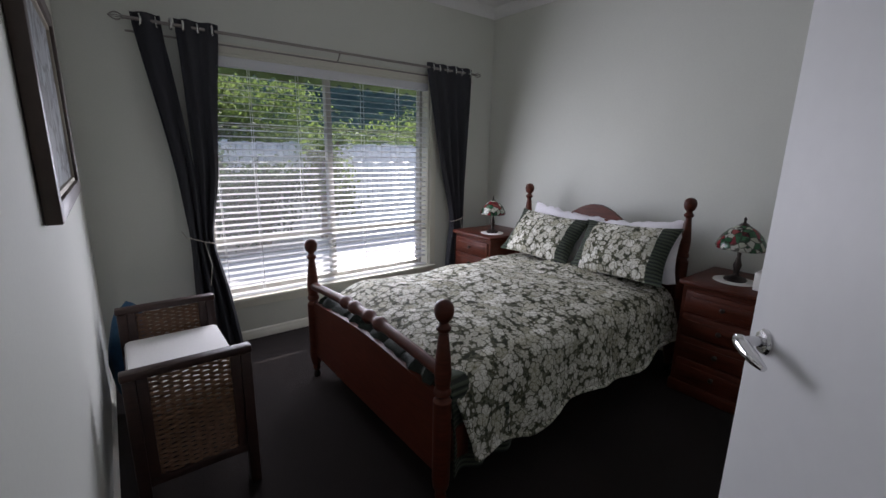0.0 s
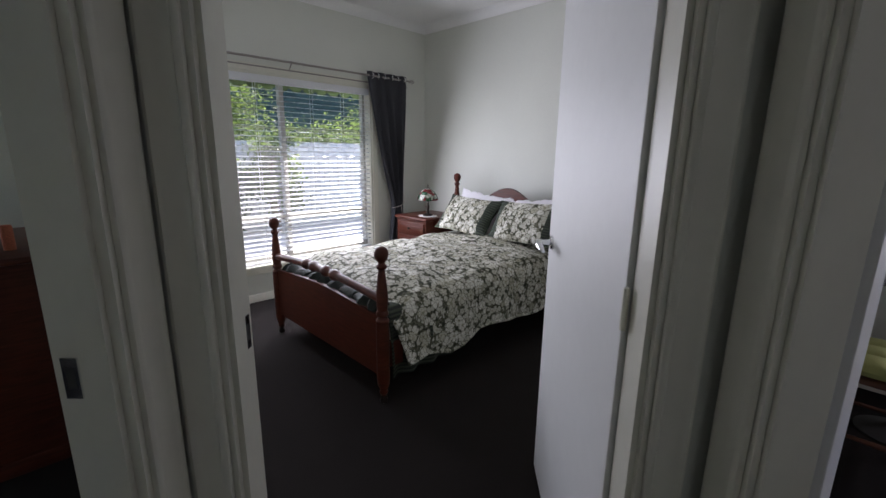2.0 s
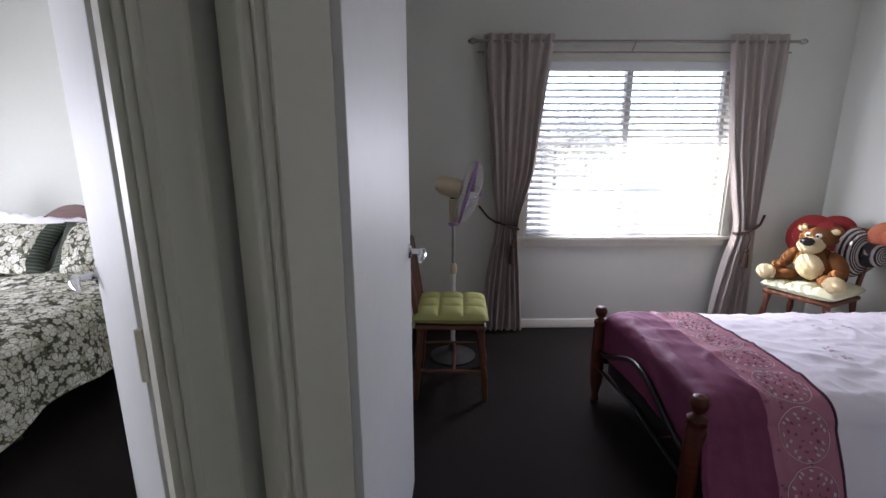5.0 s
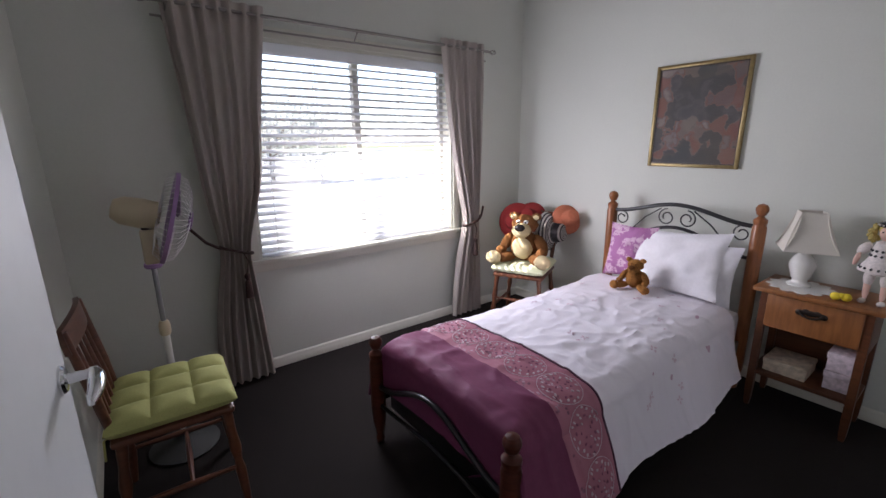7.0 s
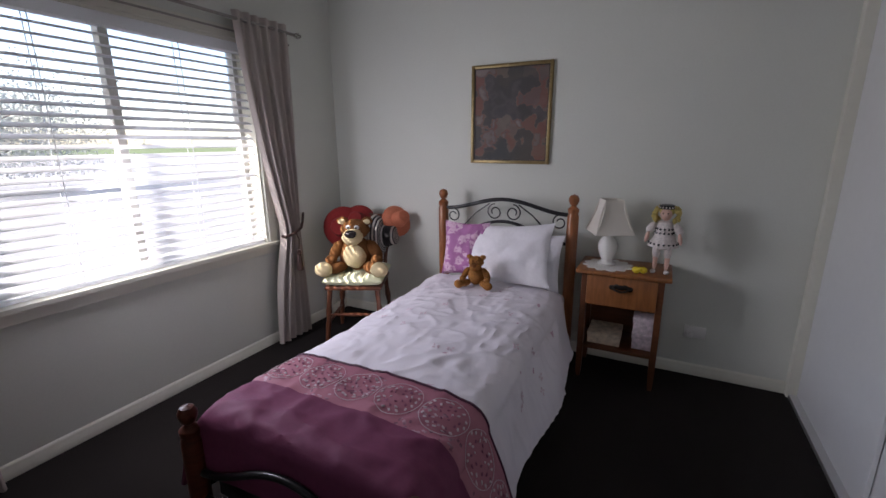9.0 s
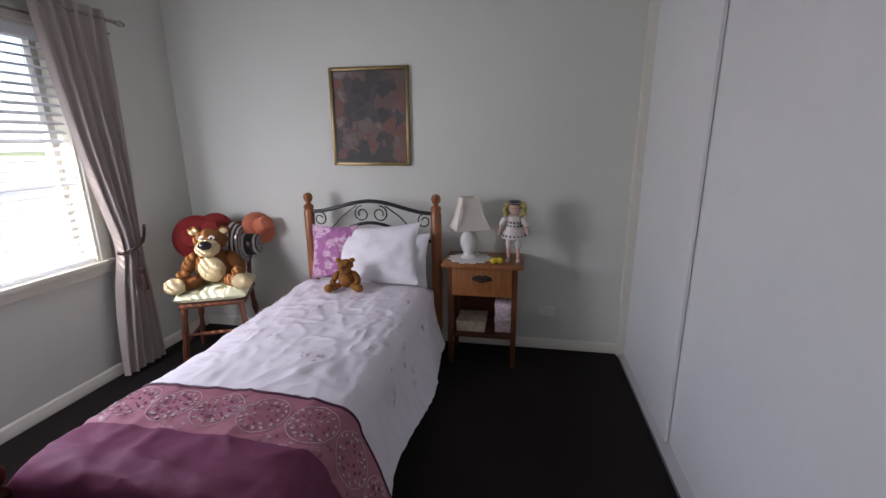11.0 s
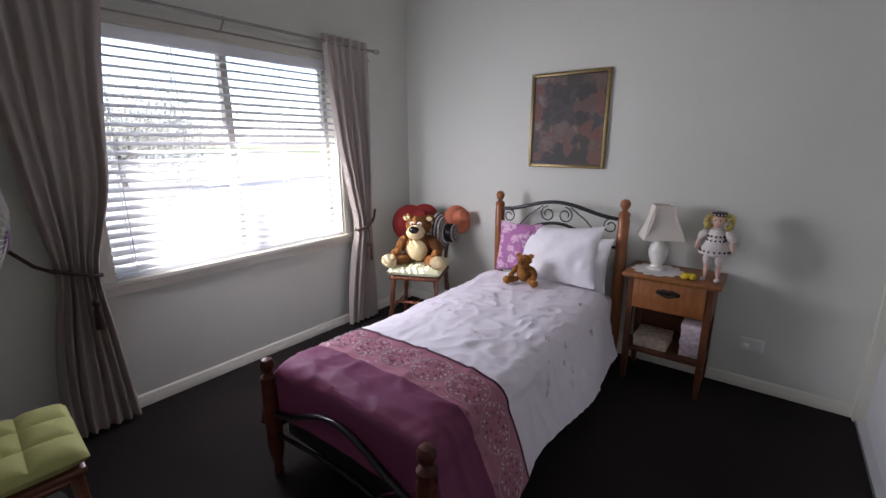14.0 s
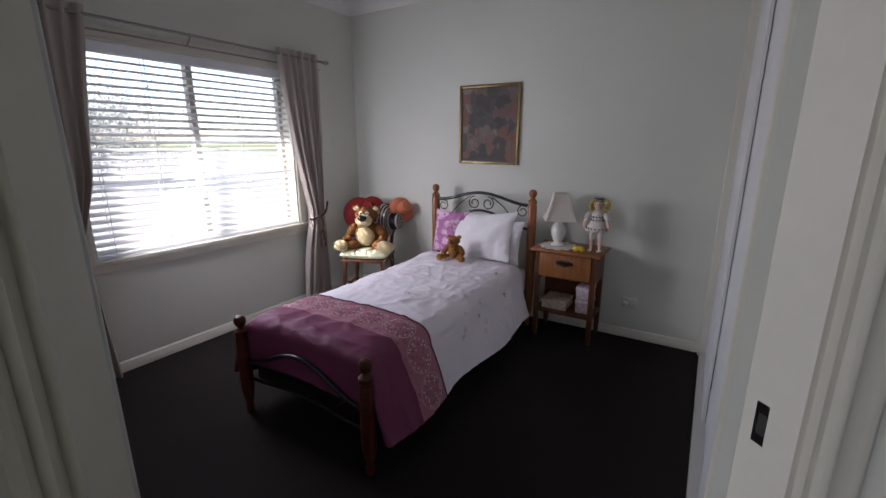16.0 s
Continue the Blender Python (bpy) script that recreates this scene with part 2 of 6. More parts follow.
def floral_material(name):
    """Cream five-petalled flowers of two sizes on dark olive cotton."""
    m = bpy.data.materials.new(name)
    m.use_nodes = True
    nt = m.node_tree
    b = nt.nodes["Principled BSDF"]
    b.inputs["Roughness"].default_value, b.inputs["Specular IOR Level"].default_value = 0.78, 0.2
    tc = nt.nodes.new("ShaderNodeTexCoord")
    ns = nt.nodes.new("ShaderNodeTexNoise")
    ns.inputs["Scale"].default_value, ns.inputs["Detail"].default_value = 30, 3
    nt.links.new(tc.outputs["Object"], ns.inputs[0])
    ad = nt.nodes.new("ShaderNodeMixRGB")
    ad.blend_type, ad.inputs[0].default_value = "LINEAR_LIGHT", 0.009
    nt.links.new(tc.outputs["Object"], ad.inputs[1])
    nt.links.new(ns.outputs["Color"], ad.inputs[2])

    def math_node(op, a, c=None, val=None):
        n = nt.nodes.new("ShaderNodeMath")
        n.operation = op
        nt.links.new(a, n.inputs[0])
        if c is not None:
            nt.links.new(c, n.inputs[1])
        elif val is not None:
            n.inputs[1].default_value = val
        return n.outputs[0]

    def flowers(scale, radius, rand, shift):
        off = nt.nodes.new("ShaderNodeVectorMath")
        off.inputs[1].default_value = (shift, shift * 0.7, shift * 0.4)
        nt.links.new(ad.outputs[0], off.inputs[0])
        v = nt.nodes.new("ShaderNodeTexVoronoi")
        v.inputs["Scale"].default_value, v.inputs["Randomness"].default_value = scale, rand
        nt.links.new(off.outputs[0], v.inputs["Vector"])
        d = nt.nodes.new("ShaderNodeVectorMath")
        d.operation = "SUBTRACT"
        nt.links.new(off.outputs[0], d.inputs[0])
        nt.links.new(v.outputs["Position"], d.inputs[1])
        sp = nt.nodes.new("ShaderNodeSeparateXYZ")
        nt.links.new(d.outputs[0], sp.inputs[0])
        up = math_node("ADD", sp.outputs[1], sp.outputs[2])
        ang = math_node("ARCTAN2", up, sp.outputs[0])
        sc = nt.nodes.new("ShaderNodeSeparateColor")
        nt.links.new(v.outputs["Color"], sc.inputs[0])
        turn = math_node("MULTIPLY", sc.outputs[0], val=6.28)
        lobe = math_node("ABSOLUTE", math_node("COSINE", math_node("ADD", math_node("MULTIPLY", ang, val=2.5), turn)))
        rim = math_node("MULTIPLY", math_node("ADD", math_node("MULTIPLY", math_node("POWER", lobe, val=0.6), val=0.3), val=0.7), val=radius / scale * 1.0)
        rr = math_node("DIVIDE", math_node("MULTIPLY", v.outputs["Distance"], val=1.0 / scale), rim)
        return rr, lobe, sc.outputs[1]

    r1, l1, c1 = flowers(13.5, 0.56, 0.8, 0.0)
    r2, l2, c2 = flowers(30.0, 0.72, 0.9, 3.7)
    petal = ramp(nt, r1, [(0.0, (0.16, 0.15, 0.08)), (0.12, (0.3, 0.29, 0.2)), (0.2, (0.6, 0.59, 0.5)), (0.45, (0.82, 0.81, 0.75)), (0.84, (0.74, 0.73, 0.66)), (0.95, (0.1, 0.1, 0.06))])
    veins = ramp(nt, l1, [(0.0, (0.25, 0.25, 0.18)), (0.16, (0.5, 0.49, 0.42)), (0.34, (1, 1, 1)), (1.0, (1, 1, 1))])
    mu = nt.nodes.new("ShaderNodeMixRGB")
    mu.blend_type, mu.inputs[0].default_value = "MULTIPLY", 0.85
    nt.links.new(petal, mu.inputs[1])
    nt.links.new(veins, mu.inputs[2])
    small = ramp(nt, r2, [(0.0, (0.2, 0.19, 0.1)), (0.2, (0.5, 0.49, 0.4)), (0.72, (0.64, 0.63, 0.55)), (0.88, (0.1, 0.1, 0.06))])
    dark = ramp(nt, ns.outputs["Fac"], [(0.0, (0.025, 0.029, 0.019)), (0.48, (0.045, 0.05, 0.034)), (0.56, (0.2, 0.2, 0.14)), (0.62, (0.05, 0.055, 0.035)), (1.0, (0.26, 0.26, 0.2))])

    def over(rr, top, under):
        k = ramp(nt, rr, [(0.0, (1, 1, 1)), (0.985, (1, 1, 1)), (1.0, (0, 0, 0))])
        mx = nt.nodes.new("ShaderNodeMixRGB")
        nt.links.new(k, mx.inputs[0])
        nt.links.new(under, mx.inputs[1])
        nt.links.new(top, mx.inputs[2])
        return mx.outputs[0]

    tone = ramp(nt, c1, [(0.0, (0.55, 0.54, 0.46)), (0.3, (0.78, 0.77, 0.7)), (0.5, (1, 1, 1)), (1.0, (1, 1, 1))])
    fine = nt.nodes.new("ShaderNodeTexNoise")
    fine.inputs["Scale"].default_value, fine.inputs["Detail"].default_value = 130, 2
    nt.links.new(tc.outputs["Object"], fine.inputs[0])
    print_grain = ramp(nt, fine.outputs["Fac"], [(0.0, (0.3, 0.3, 0.22)), (0.42, (0.45, 0.45, 0.36)), (0.52, (1, 1, 1)), (1.0, (1, 1, 1))])

    def times(a, c, f):
        n = nt.nodes.new("ShaderNodeMixRGB")
        n.blend_type, n.inputs[0].default_value = "MULTIPLY", f
        nt.links.new(a, n.inputs[1])
        nt.links.new(c, n.inputs[2])
        return n.outputs[0]

    big = times(times(mu.outputs[0], tone, 1.0), print_grain, 0.6)
    nt.links.new(over(r1, big, over(r2, times(small, print_grain, 0.5), dark)), b.inputs["Base Color"])
    nb = nt.nodes.new("ShaderNodeTexNoise")
    nb.inputs["Scale"].default_value, nb.inputs["Detail"].default_value = 14, 6
    nt.links.new(tc.outputs["Object"], nb.inputs[0])
    bp = nt.nodes.new("ShaderNodeBump")
    bp.inputs["Strength"].default_value, bp.inputs["Distance"].default_value = 0.35, 0.03
    nt.links.new(nb.outputs["Fac"], bp.inputs["Height"])
    nt.links.new(bp.outputs[0], b.inputs["Normal"])
    return m


M_FLORAL = floral_material("cream_flower_cotton")


def spotted_material(name, base, spot, scale, size, rough=0.6, second=None, fine=None):
    """Cloth with scattered motifs."""
    m = material(name, base, rough, bump=0.45, bump_scale=10, stretch=(1.0, 0.5, 1.0))
    nt = m.node_tree
    b = nt.nodes["Principled BSDF"]
    tc = nt.nodes["Texture Coordinate"]
    ns = nt.nodes.new("ShaderNodeTexNoise")
    ns.inputs["Scale"].default_value = scale * 3
    ad = nt.nodes.new("ShaderNodeMixRGB")
    ad.blend_type, ad.inputs[0].default_value = "LINEAR_LIGHT", 0.03
    nt.links.new(tc.outputs["Object"], ns.inputs[0])
    nt.links.new(tc.outputs["Object"], ad.inputs[1])
    nt.links.new(ns.outputs["Color"], ad.inputs[2])
    v = nt.nodes.new("ShaderNodeTexVoronoi")
    v.inputs["Scale"].default_value = scale
    nt.links.new(ad.outputs[0], v.inputs["Vector"])
    stops = [(0.0, spot), (size * 0.8, spot), (size, base), (1.0, base)]
    if second:
        stops = [(0.0, base), (size * 0.35, base), (size * 0.4, second), (size * 0.6, spot), (size * 0.9, second), (size, base)]
    out = ramp(nt, v.outputs["Distance"], stops)
    if fine:
        w = nt.nodes.new("ShaderNodeTexVoronoi")
        w.inputs["Scale"].default_value = fine
        nt.links.new(tc.outputs["Object"], w.inputs["Vector"])
        mask = ramp(nt, w.outputs["Distance"], [(0.0, (1, 1, 1)), (0.34, (1, 1, 1)), (0.42, (0, 0, 0)), (1.0, (0, 0, 0))])
        mx = nt.nodes.new("ShaderNodeMixRGB")
        nt.links.new(mask, mx.inputs[0])
        mx.inputs[1].default_value = (*base, 1)
        nt.links.new(out, mx.inputs[2])
        out = mx.outputs[0]
    nt.links.new(out, b.inputs["Base Color"])
    return m


M_LILACW = spotted_material("pale_lilac_cotton_with_faint_blossoms", (0.82, 0.775, 0.83), (0.55, 0.36, 0.46), 6.5, 0.10, 0.55)
M_PINKP = spotted_material("pink_pillow_with_pale_scrolls", (0.40, 0.15, 0.34), (0.7, 0.5, 0.62), 15, 0.5, 0.7, (0.6, 0.36, 0.52))
M_BAND = spotted_material("pink_band_with_blossoms", (0.38, 0.14, 0.19), (0.55, 0.36, 0.42), 7.0, 0.55, 0.6, (0.16, 0.05, 0.09), 55)


def stripe_material(name, a, b_col, scale, axis="Z", rough=0.8, rings=False):
    m = material(name, a, rough)
    nt = m.node_tree
    b = nt.nodes["Principled BSDF"]
    tc = nt.nodes["Texture Coordinate"]
    w = nt.nodes.new("ShaderNodeTexWave")
    w.bands_direction = w.rings_direction = axis
    w.wave_type = "RINGS" if rings else "BANDS"
    w.inputs["Scale"].default_value, w.inputs["Distortion"].default_value = scale, 1.2
    nt.links.new(tc.outputs["Object"], w.inputs[0])
    out = ramp(nt, w.outputs["Fac"], [(0.0, a), (0.4, a), (0.6, b_col), (1.0, b_col)])
    nt.links.new(out, b.inputs["Base Color"])
    bp = nt.nodes.new("ShaderNodeBump")
    bp.inputs["Strength"].default_value, bp.inputs["Distance"].default_value = 0.5, 0.01
    nt.links.new(w.outputs["Fac"], bp.inputs["Height"])
    nt.links.new(bp.outputs[0], b.inputs["Normal"])
    return m


M_RUFFLE = stripe_material("dark_green_ruffle", (0.012, 0.018, 0.013), (0.05, 0.065, 0.04), 14, "Z")
M_STRIPEHAT = stripe_material("black_white_striped_straw", (0.03, 0.025, 0.03), (0.5, 0.47, 0.44), 20, "Z", rings=True)
M_WICKER = material("brown_wicker", (0.16, 0.085, 0.045), 0.6, vary=0.45, scale=60, bump=0.3)


def patch_material(name, cols, scale, rough=0.5, rand=None):
    """Patches of several colours, as leaded glass or a painted canvas has."""
    m = material(name, cols[0], rough)
    nt = m.node_tree
    b = nt.nodes["Principled BSDF"]
    tc = nt.nodes["Texture Coordinate"]
    ns = nt.nodes.new("ShaderNodeTexNoise")
    ns.inputs["Scale"].default_value = scale * 0.7
    ad = nt.nodes.new("ShaderNodeMixRGB")
    ad.blend_type, ad.inputs[0].default_value = "LINEAR_LIGHT", rand or 0.02
    nt.links.new(tc.outputs["Object"], ns.inputs[0])
    nt.links.new(tc.outputs["Object"], ad.inputs[1])
    nt.links.new(ns.outputs["Color"], ad.inputs[2])
    v = nt.nodes.new("ShaderNodeTexVoronoi")
    v.inputs["Scale"].default_value = scale
    nt.links.new(ad.outputs[0], v.inputs["Vector"])
    sep = nt.nodes.new("ShaderNodeSeparateColor")
    nt.links.new(v.outputs["Color"], sep.inputs[0])
    r = nt.nodes.new("ShaderNodeValToRGB")
    r.color_ramp.interpolation = "CONSTANT"
    els = r.color_ramp.elements
    while len(els) < len(cols):
        els.new(0.5)
    for i, (e, c) in enumerate(zip(els, cols)):
        e.position, e.color = i / len(cols), (*c, 1)
    nt.links.new(sep.outputs[0], r.inputs[0])
    e = nt.nodes.new("ShaderNodeTexVoronoi")
    e.feature = "DISTANCE_TO_EDGE"
    e.inputs["Scale"].default_value = scale
    nt.links.new(ad.outputs[0], e.inputs["Vector"])
    lines = ramp(nt, e.outputs["Distance"], [(0.0, (0.1, 0.1, 0.1)), (0.05, (0.15, 0.15, 0.15)), (0.08, (1, 1, 1)), (1.0, (1, 1, 1))])
    mu = nt.nodes.new("ShaderNodeMixRGB")
    mu.blend_type, mu.inputs[0].default_value = "MULTIPLY", 0.9 if rough < 0.4 else 0.25
    nt.links.new(r.outputs[0], mu.inputs[1])
    nt.links.new(lines, mu.inputs[2])
    nt.links.new(mu.outputs[0], b.inputs["Base Color"])
    return m


M_STAIN = patch_material("leaded_stained_glass", [(0.36, 0.38, 0.3), (0.02, 0.07, 0.03), (0.16, 0.015, 0.02), (0.42, 0.42, 0.36), (0.03, 0.1, 0.045), (0.22, 0.05, 0.045)], 30, 0.2)


def painted_canvas(name):
    """Soft brushed areas of tan, mauve and brick red with dark blue-green shapes."""
    m = material(name, (0.15, 0.12, 0.1), 0.6, bump=0.3, bump_scale=130)
    nt = m.node_tree
    tc = nt.nodes["Texture Coordinate"]

    def cells(scale, wobble, smooth):
        ns = nt.nodes.new("ShaderNodeTexNoise")
        ns.inputs["Scale"].default_value, ns.inputs["Detail"].default_value = scale * 1.3, 5
        nt.links.new(tc.outputs["Object"], ns.inputs[0])
        ad = nt.nodes.new("ShaderNodeMixRGB")
        ad.blend_type, ad.inputs[0].default_value = "LINEAR_LIGHT", wobble
        nt.links.new(tc.outputs["Object"], ad.inputs[1])
        nt.links.new(ns.outputs["Color"], ad.inputs[2])
        v = nt.nodes.new("ShaderNodeTexVoronoi")
        v.feature = "SMOOTH_F1"
        v.inputs["Scale"].default_value, v.inputs["Smoothness"].default_value = scale, smooth
        nt.links.new(ad.outputs[0], v.inputs["Vector"])
        sep = nt.nodes.new("ShaderNodeSeparateColor")
        nt.links.new(v.outputs["Color"], sep.inputs[0])
        return sep.outputs[0]

    ground = ramp(nt, cells(6.0, 0.1, 0.9), [(0.0, (0.07, 0.06, 0.06)), (0.25, (0.17, 0.12, 0.085)), (0.45, (0.12, 0.08, 0.075)), (0.6, (0.2, 0.155, 0.14)), (0.8, (0.11, 0.075, 0.08)), (1.0, (0.24, 0.19, 0.18))])
    marks = ramp(nt, cells(11.0, 0.06, 0.5), [(0.0, (0.02, 0.03, 0.035)), (0.36, (0.035, 0.045, 0.05)), (0.43, (0.15, 0.12, 0.1)), (0.56, (0.2, 0.06, 0.04)), (0.66, (0.12, 0.09, 0.085)), (1.0, (0.3, 0.25, 0.24))])
    mx = nt.nodes.new("ShaderNodeMixRGB")
    mx.inputs[0].default_value = 0.68
    nt.links.new(ground, mx.inputs[1])
    nt.links.new(marks, mx.inputs[2])
    nt.links.new(mx.outputs[0], nt.nodes["Principled BSDF"].inputs["Base Color"])
    return m


M_CANVAS = painted_canvas("abstract_painted_canvas")
M_CANVAS2 = patch_material("pale_tree_painting", [(0.38, 0.42, 0.44), (0.2, 0.21, 0.22), (0.32, 0.34, 0.36), (0.45, 0.47, 0.48)], 9, 0.3, 0.12)
M_GILT = material("gilt_frame", (0.26, 0.19, 0.085), 0.42, 0.6, vary=0.2, scale=60)
M_FRAMED = material("dark_picture_frame", (0.05, 0.033, 0.025), 0.4, vary=0.2, scale=20)
M_FRAMEL = material("silver_frame_slip", (0.42, 0.38, 0.3), 0.4, 0.4)


# ---- mesh helpers ----
def part(name, bm, mat, parent=None, label="", smooth=True):
    me = bpy.data.meshes.new(name)
    bmesh.ops.recalc_face_normals(bm, faces=bm.faces[:])
    bm.to_mesh(me)
    bm.free()
    if smooth:
        me.polygons.foreach_set("use_smooth", [True] * len(me.polygons))
        me.set_sharp_from_angle(angle=radians(38))
    me.materials.append(mat)
    ob = new(name, me)
    if parent is not None:
        ob.parent = parent
    if label:
        ob["label"] = label
    return ob


def thing(name, label, category, group="", m=None):
    ob = new(name)
    ob.empty_display_size = 0.1
    tagged(ob, label, category, group)
    if m is not None:
        ob.matrix_world = m
    return ob


def box(bm, x0, y0, z0, x1, y1, z1, m=None, bevel=0.0):
    r = bmesh.ops.create_cube(bm, size=1.0)
    t = Matrix.Translation(((x0 + x1) / 2, (y0 + y1) / 2, (z0 + z1) / 2)) @ Matrix.Diagonal((abs(x1 - x0), abs(y1 - y0), abs(z1 - z0), 1))
    vs = r["verts"]
    bmesh.ops.transform(bm, matrix=t, verts=vs)
    if bevel:
        es = list({e for v in vs for e in v.link_edges})
        o = bmesh.ops.bevel(bm, geom=es, offset=bevel, segments=2, affect="EDGES", profile=0.5)
        vs = list({v for f in o["faces"] for v in f.verts} | {v for v in vs if v.is_valid})
    if m is not None:
        bmesh.ops.transform(bm, matrix=m, verts=vs)
    return bm


def boxes(*specs, bevel=0.0, m=None):
    bm = bmesh.new()
    for s in specs:
        box(bm, *s, bevel=bevel, m=m)
    return bm


def lathe(profile, seg=24, m=None, bm=None):
    """A turned solid from (radius, height) pairs, about z."""
    bm = bm or bmesh.new()
    rings = []
    m = m or Matrix()
    for r, z in profile:
        rings.append([bm.verts.new(m @ Vector((max(r, 0.0004) * math.cos(2 * math.pi * k / seg), max(r, 0.0004) * math.sin(2 * math.pi * k / seg), z))) for k in range(seg)])
    for a, b in zip(rings, rings[1:]):
        for k in range(seg):
            bm.faces.new((a[k], a[(k + 1) % seg], b[(k + 1) % seg], b[k]))
    bm.faces.new(rings[0][::-1])
    bm.faces.new(rings[-1])
    return bm


def tube(points, r, seg=8, bm=None, closed=False):
    """A round bar along points; r is a number or one radius a point."""
    bm = bm or bmesh.new()
    pts = [Vector(p) for p in points]
    n = len(pts)
    rings = []
    side = None
    for i, p in enumerate(pts):
        a = pts[(i - 1) % n] if closed or i > 0 else p
        b = pts[(i + 1) % n] if closed or i < n - 1 else p
        d = (b - a).normalized()
        if side is None:
            side = d.orthogonal().normalized()
        side = (side - d * side.dot(d)).normalized()
        up = d.cross(side)
        rad = r[i] if isinstance(r, (list, tuple)) else r
        rings.append([bm.verts.new(p + (side * math.cos(2 * math.pi * k / seg) + up * math.sin(2 * math.pi * k / seg)) * rad) for k in range(seg)])
    pairs = list(zip(rings, rings[1:])) + ([(rings[-1], rings[0])] if closed else [])
    for a, b in pairs:
        for k in range(seg):
            bm.faces.new((a[k], a[(k + 1) % seg], b[(k + 1) % seg], b[k]))
    if not closed:
        bm.faces.new(rings[0][::-1])
        bm.faces.new(rings[-1])
    return bm


def blob(bm, c, r, m=None, sub=2, rough=0.0):
    """A rounded lump: centre, three radii."""
    o = bmesh.ops.create_icosphere(bm, subdivisions=sub, radius=1.0)
    for v in o["verts"]:
        k = 1 + rough * noise.noise(v.co * 2.3 + Vector(c) * 7)
        v.co = Vector((v.co.x * r[0] * k, v.co.y * r[1] * k, v.co.z * r[2] * k))
    t = Matrix.Translation(c) @ (m or Matrix())
    bmesh.ops.transform(bm, matrix=t, verts=o["verts"])
    return bm


def sheet(fn, nu, nv, thick=0.004):
    """A thin solid sheet over a grid: fn(u, v) with u and v in 0..1."""
    bm = bmesh.new()
    g = [[bm.verts.new(fn(i / nu, j / nv)) for j in range(nv + 1)] for i in range(nu + 1)]
    for i in range(nu):
        for j in range(nv):
            bm.faces.new((g[i][j], g[i + 1][j], g[i + 1][j + 1], g[i][j + 1]))
    if thick:
        bmesh.ops.recalc_face_normals(bm, faces=bm.faces[:])
        bmesh.ops.solidify(bm, geom=bm.faces[:], thickness=thick)
    return bm


def prism(profile, m, length):
    """A profile in x, y drawn out along z by length, then placed by m."""
    bm = bmesh.new()
    a = [bm.verts.new(m @ Vector((x, y, 0))) for x, y in profile]
    b = [bm.verts.new(m @ Vector((x, y, length))) for x, y in profile]
    n = len(a)
    bm.faces.new(a[::-1])
    bm.faces.new(b)
    for k in range(n):
        bm.faces.new((a[k], a[(k + 1) % n], b[(k + 1) % n], b[k]))
    return bm


def frame_at(p0, p1):
    """Axes with x from p0 to p1 in plan and y to the left of it."""
    d = Vector((p1[0] - p0[0], p1[1] - p0[1], 0))
    a = math.atan2(d.y, d.x)
    return Matrix.Translation((p0[0], p0[1], 0)) @ Matrix.Rotation(a, 4, "Z"), d.length


def wall(name, p0, p1, thick, z1=2.7, openings=(), mat=None, label="painted plaster wall"):
    """A wall whose face runs from p0 to p1, its thickness to the left of that way, with openings (s0, s1, z0, z1)."""
    m, n = frame_at(p0, p1)
    bm = bmesh.new()
    s = 0.0
    for a, b, za, zb in sorted(openings):
        box(bm, s, 0, 0, a, thick, z1, m)
        if za > 0:
            box(bm, a, 0, 0, b, thick, za, m)
        box(bm, a, 0, zb, b, thick, z1, m)
        s = b
    box(bm, s, 0, 0, n, thick, z1, m)
    return tagged(part(name, bm, mat or M_WALL, smooth=False), label, "wall", kind="structure")


def strip(name, p0, p1, profile, z, mat, label, category):
    """A moulding on a wall's face: profile in (out from the wall, up)."""
    d = Vector((p1[0] - p0[0], p1[1] - p0[1], 0))
    x = d.normalized()
    out = Vector((x.y, -x.x, 0))
    m = Matrix(((out.x, 0, x.x, p0[0]), (out.y, 0, x.y, p0[1]), (0, 1, 0, z), (0, 0, 0, 1)))
    return tagged(part(name, prism(profile, m, d.length), mat), label, category, kind="structure")


SKIRT = [(0, 0), (0.014, 0), (0.014, 0.042), (0.011, 0.047), (0.011, 0.056), (0.007, 0.066), (0, 0.072)]
COVE = [(0, -0.075), (0.006, -0.075), (0.012, -0.055), (0.028, -0.032), (0.05, -0.014), (0.07, -0.006), (0.075, 0), (0, 0)]

# ---- the large structure ----
XE, YN, YS, XW = 2.97, 3.09, -3.89, -0.245
WIN_A = (0.40, 2.22, 0.33, 1.99)
WIN_B = (-3.10, -1.56, 0.75, 2.05)
C3 = (-0.334, 0.134)
W3 = (-1.076, -0.608)
A_HINGE, A_STRIKE = 0.115, 0.925
DIAG = 0.70711

bm = boxes((-4.2, -4.2, -0.12, XE + 0.2, YN + 0.2, 0))
tagged(part("floor", bm, M_CARPET, smooth=False), "dark brown-grey short pile carpet", "floor", kind="structure")
bm = boxes((-4.2, -4.2, 2.7, XE + 0.2, YN + 0.2, 2.85))
tagged(part("ceiling", bm, M_CEIL, smooth=False), "flat white painted plasterboard ceiling", "ceiling", kind="structure")

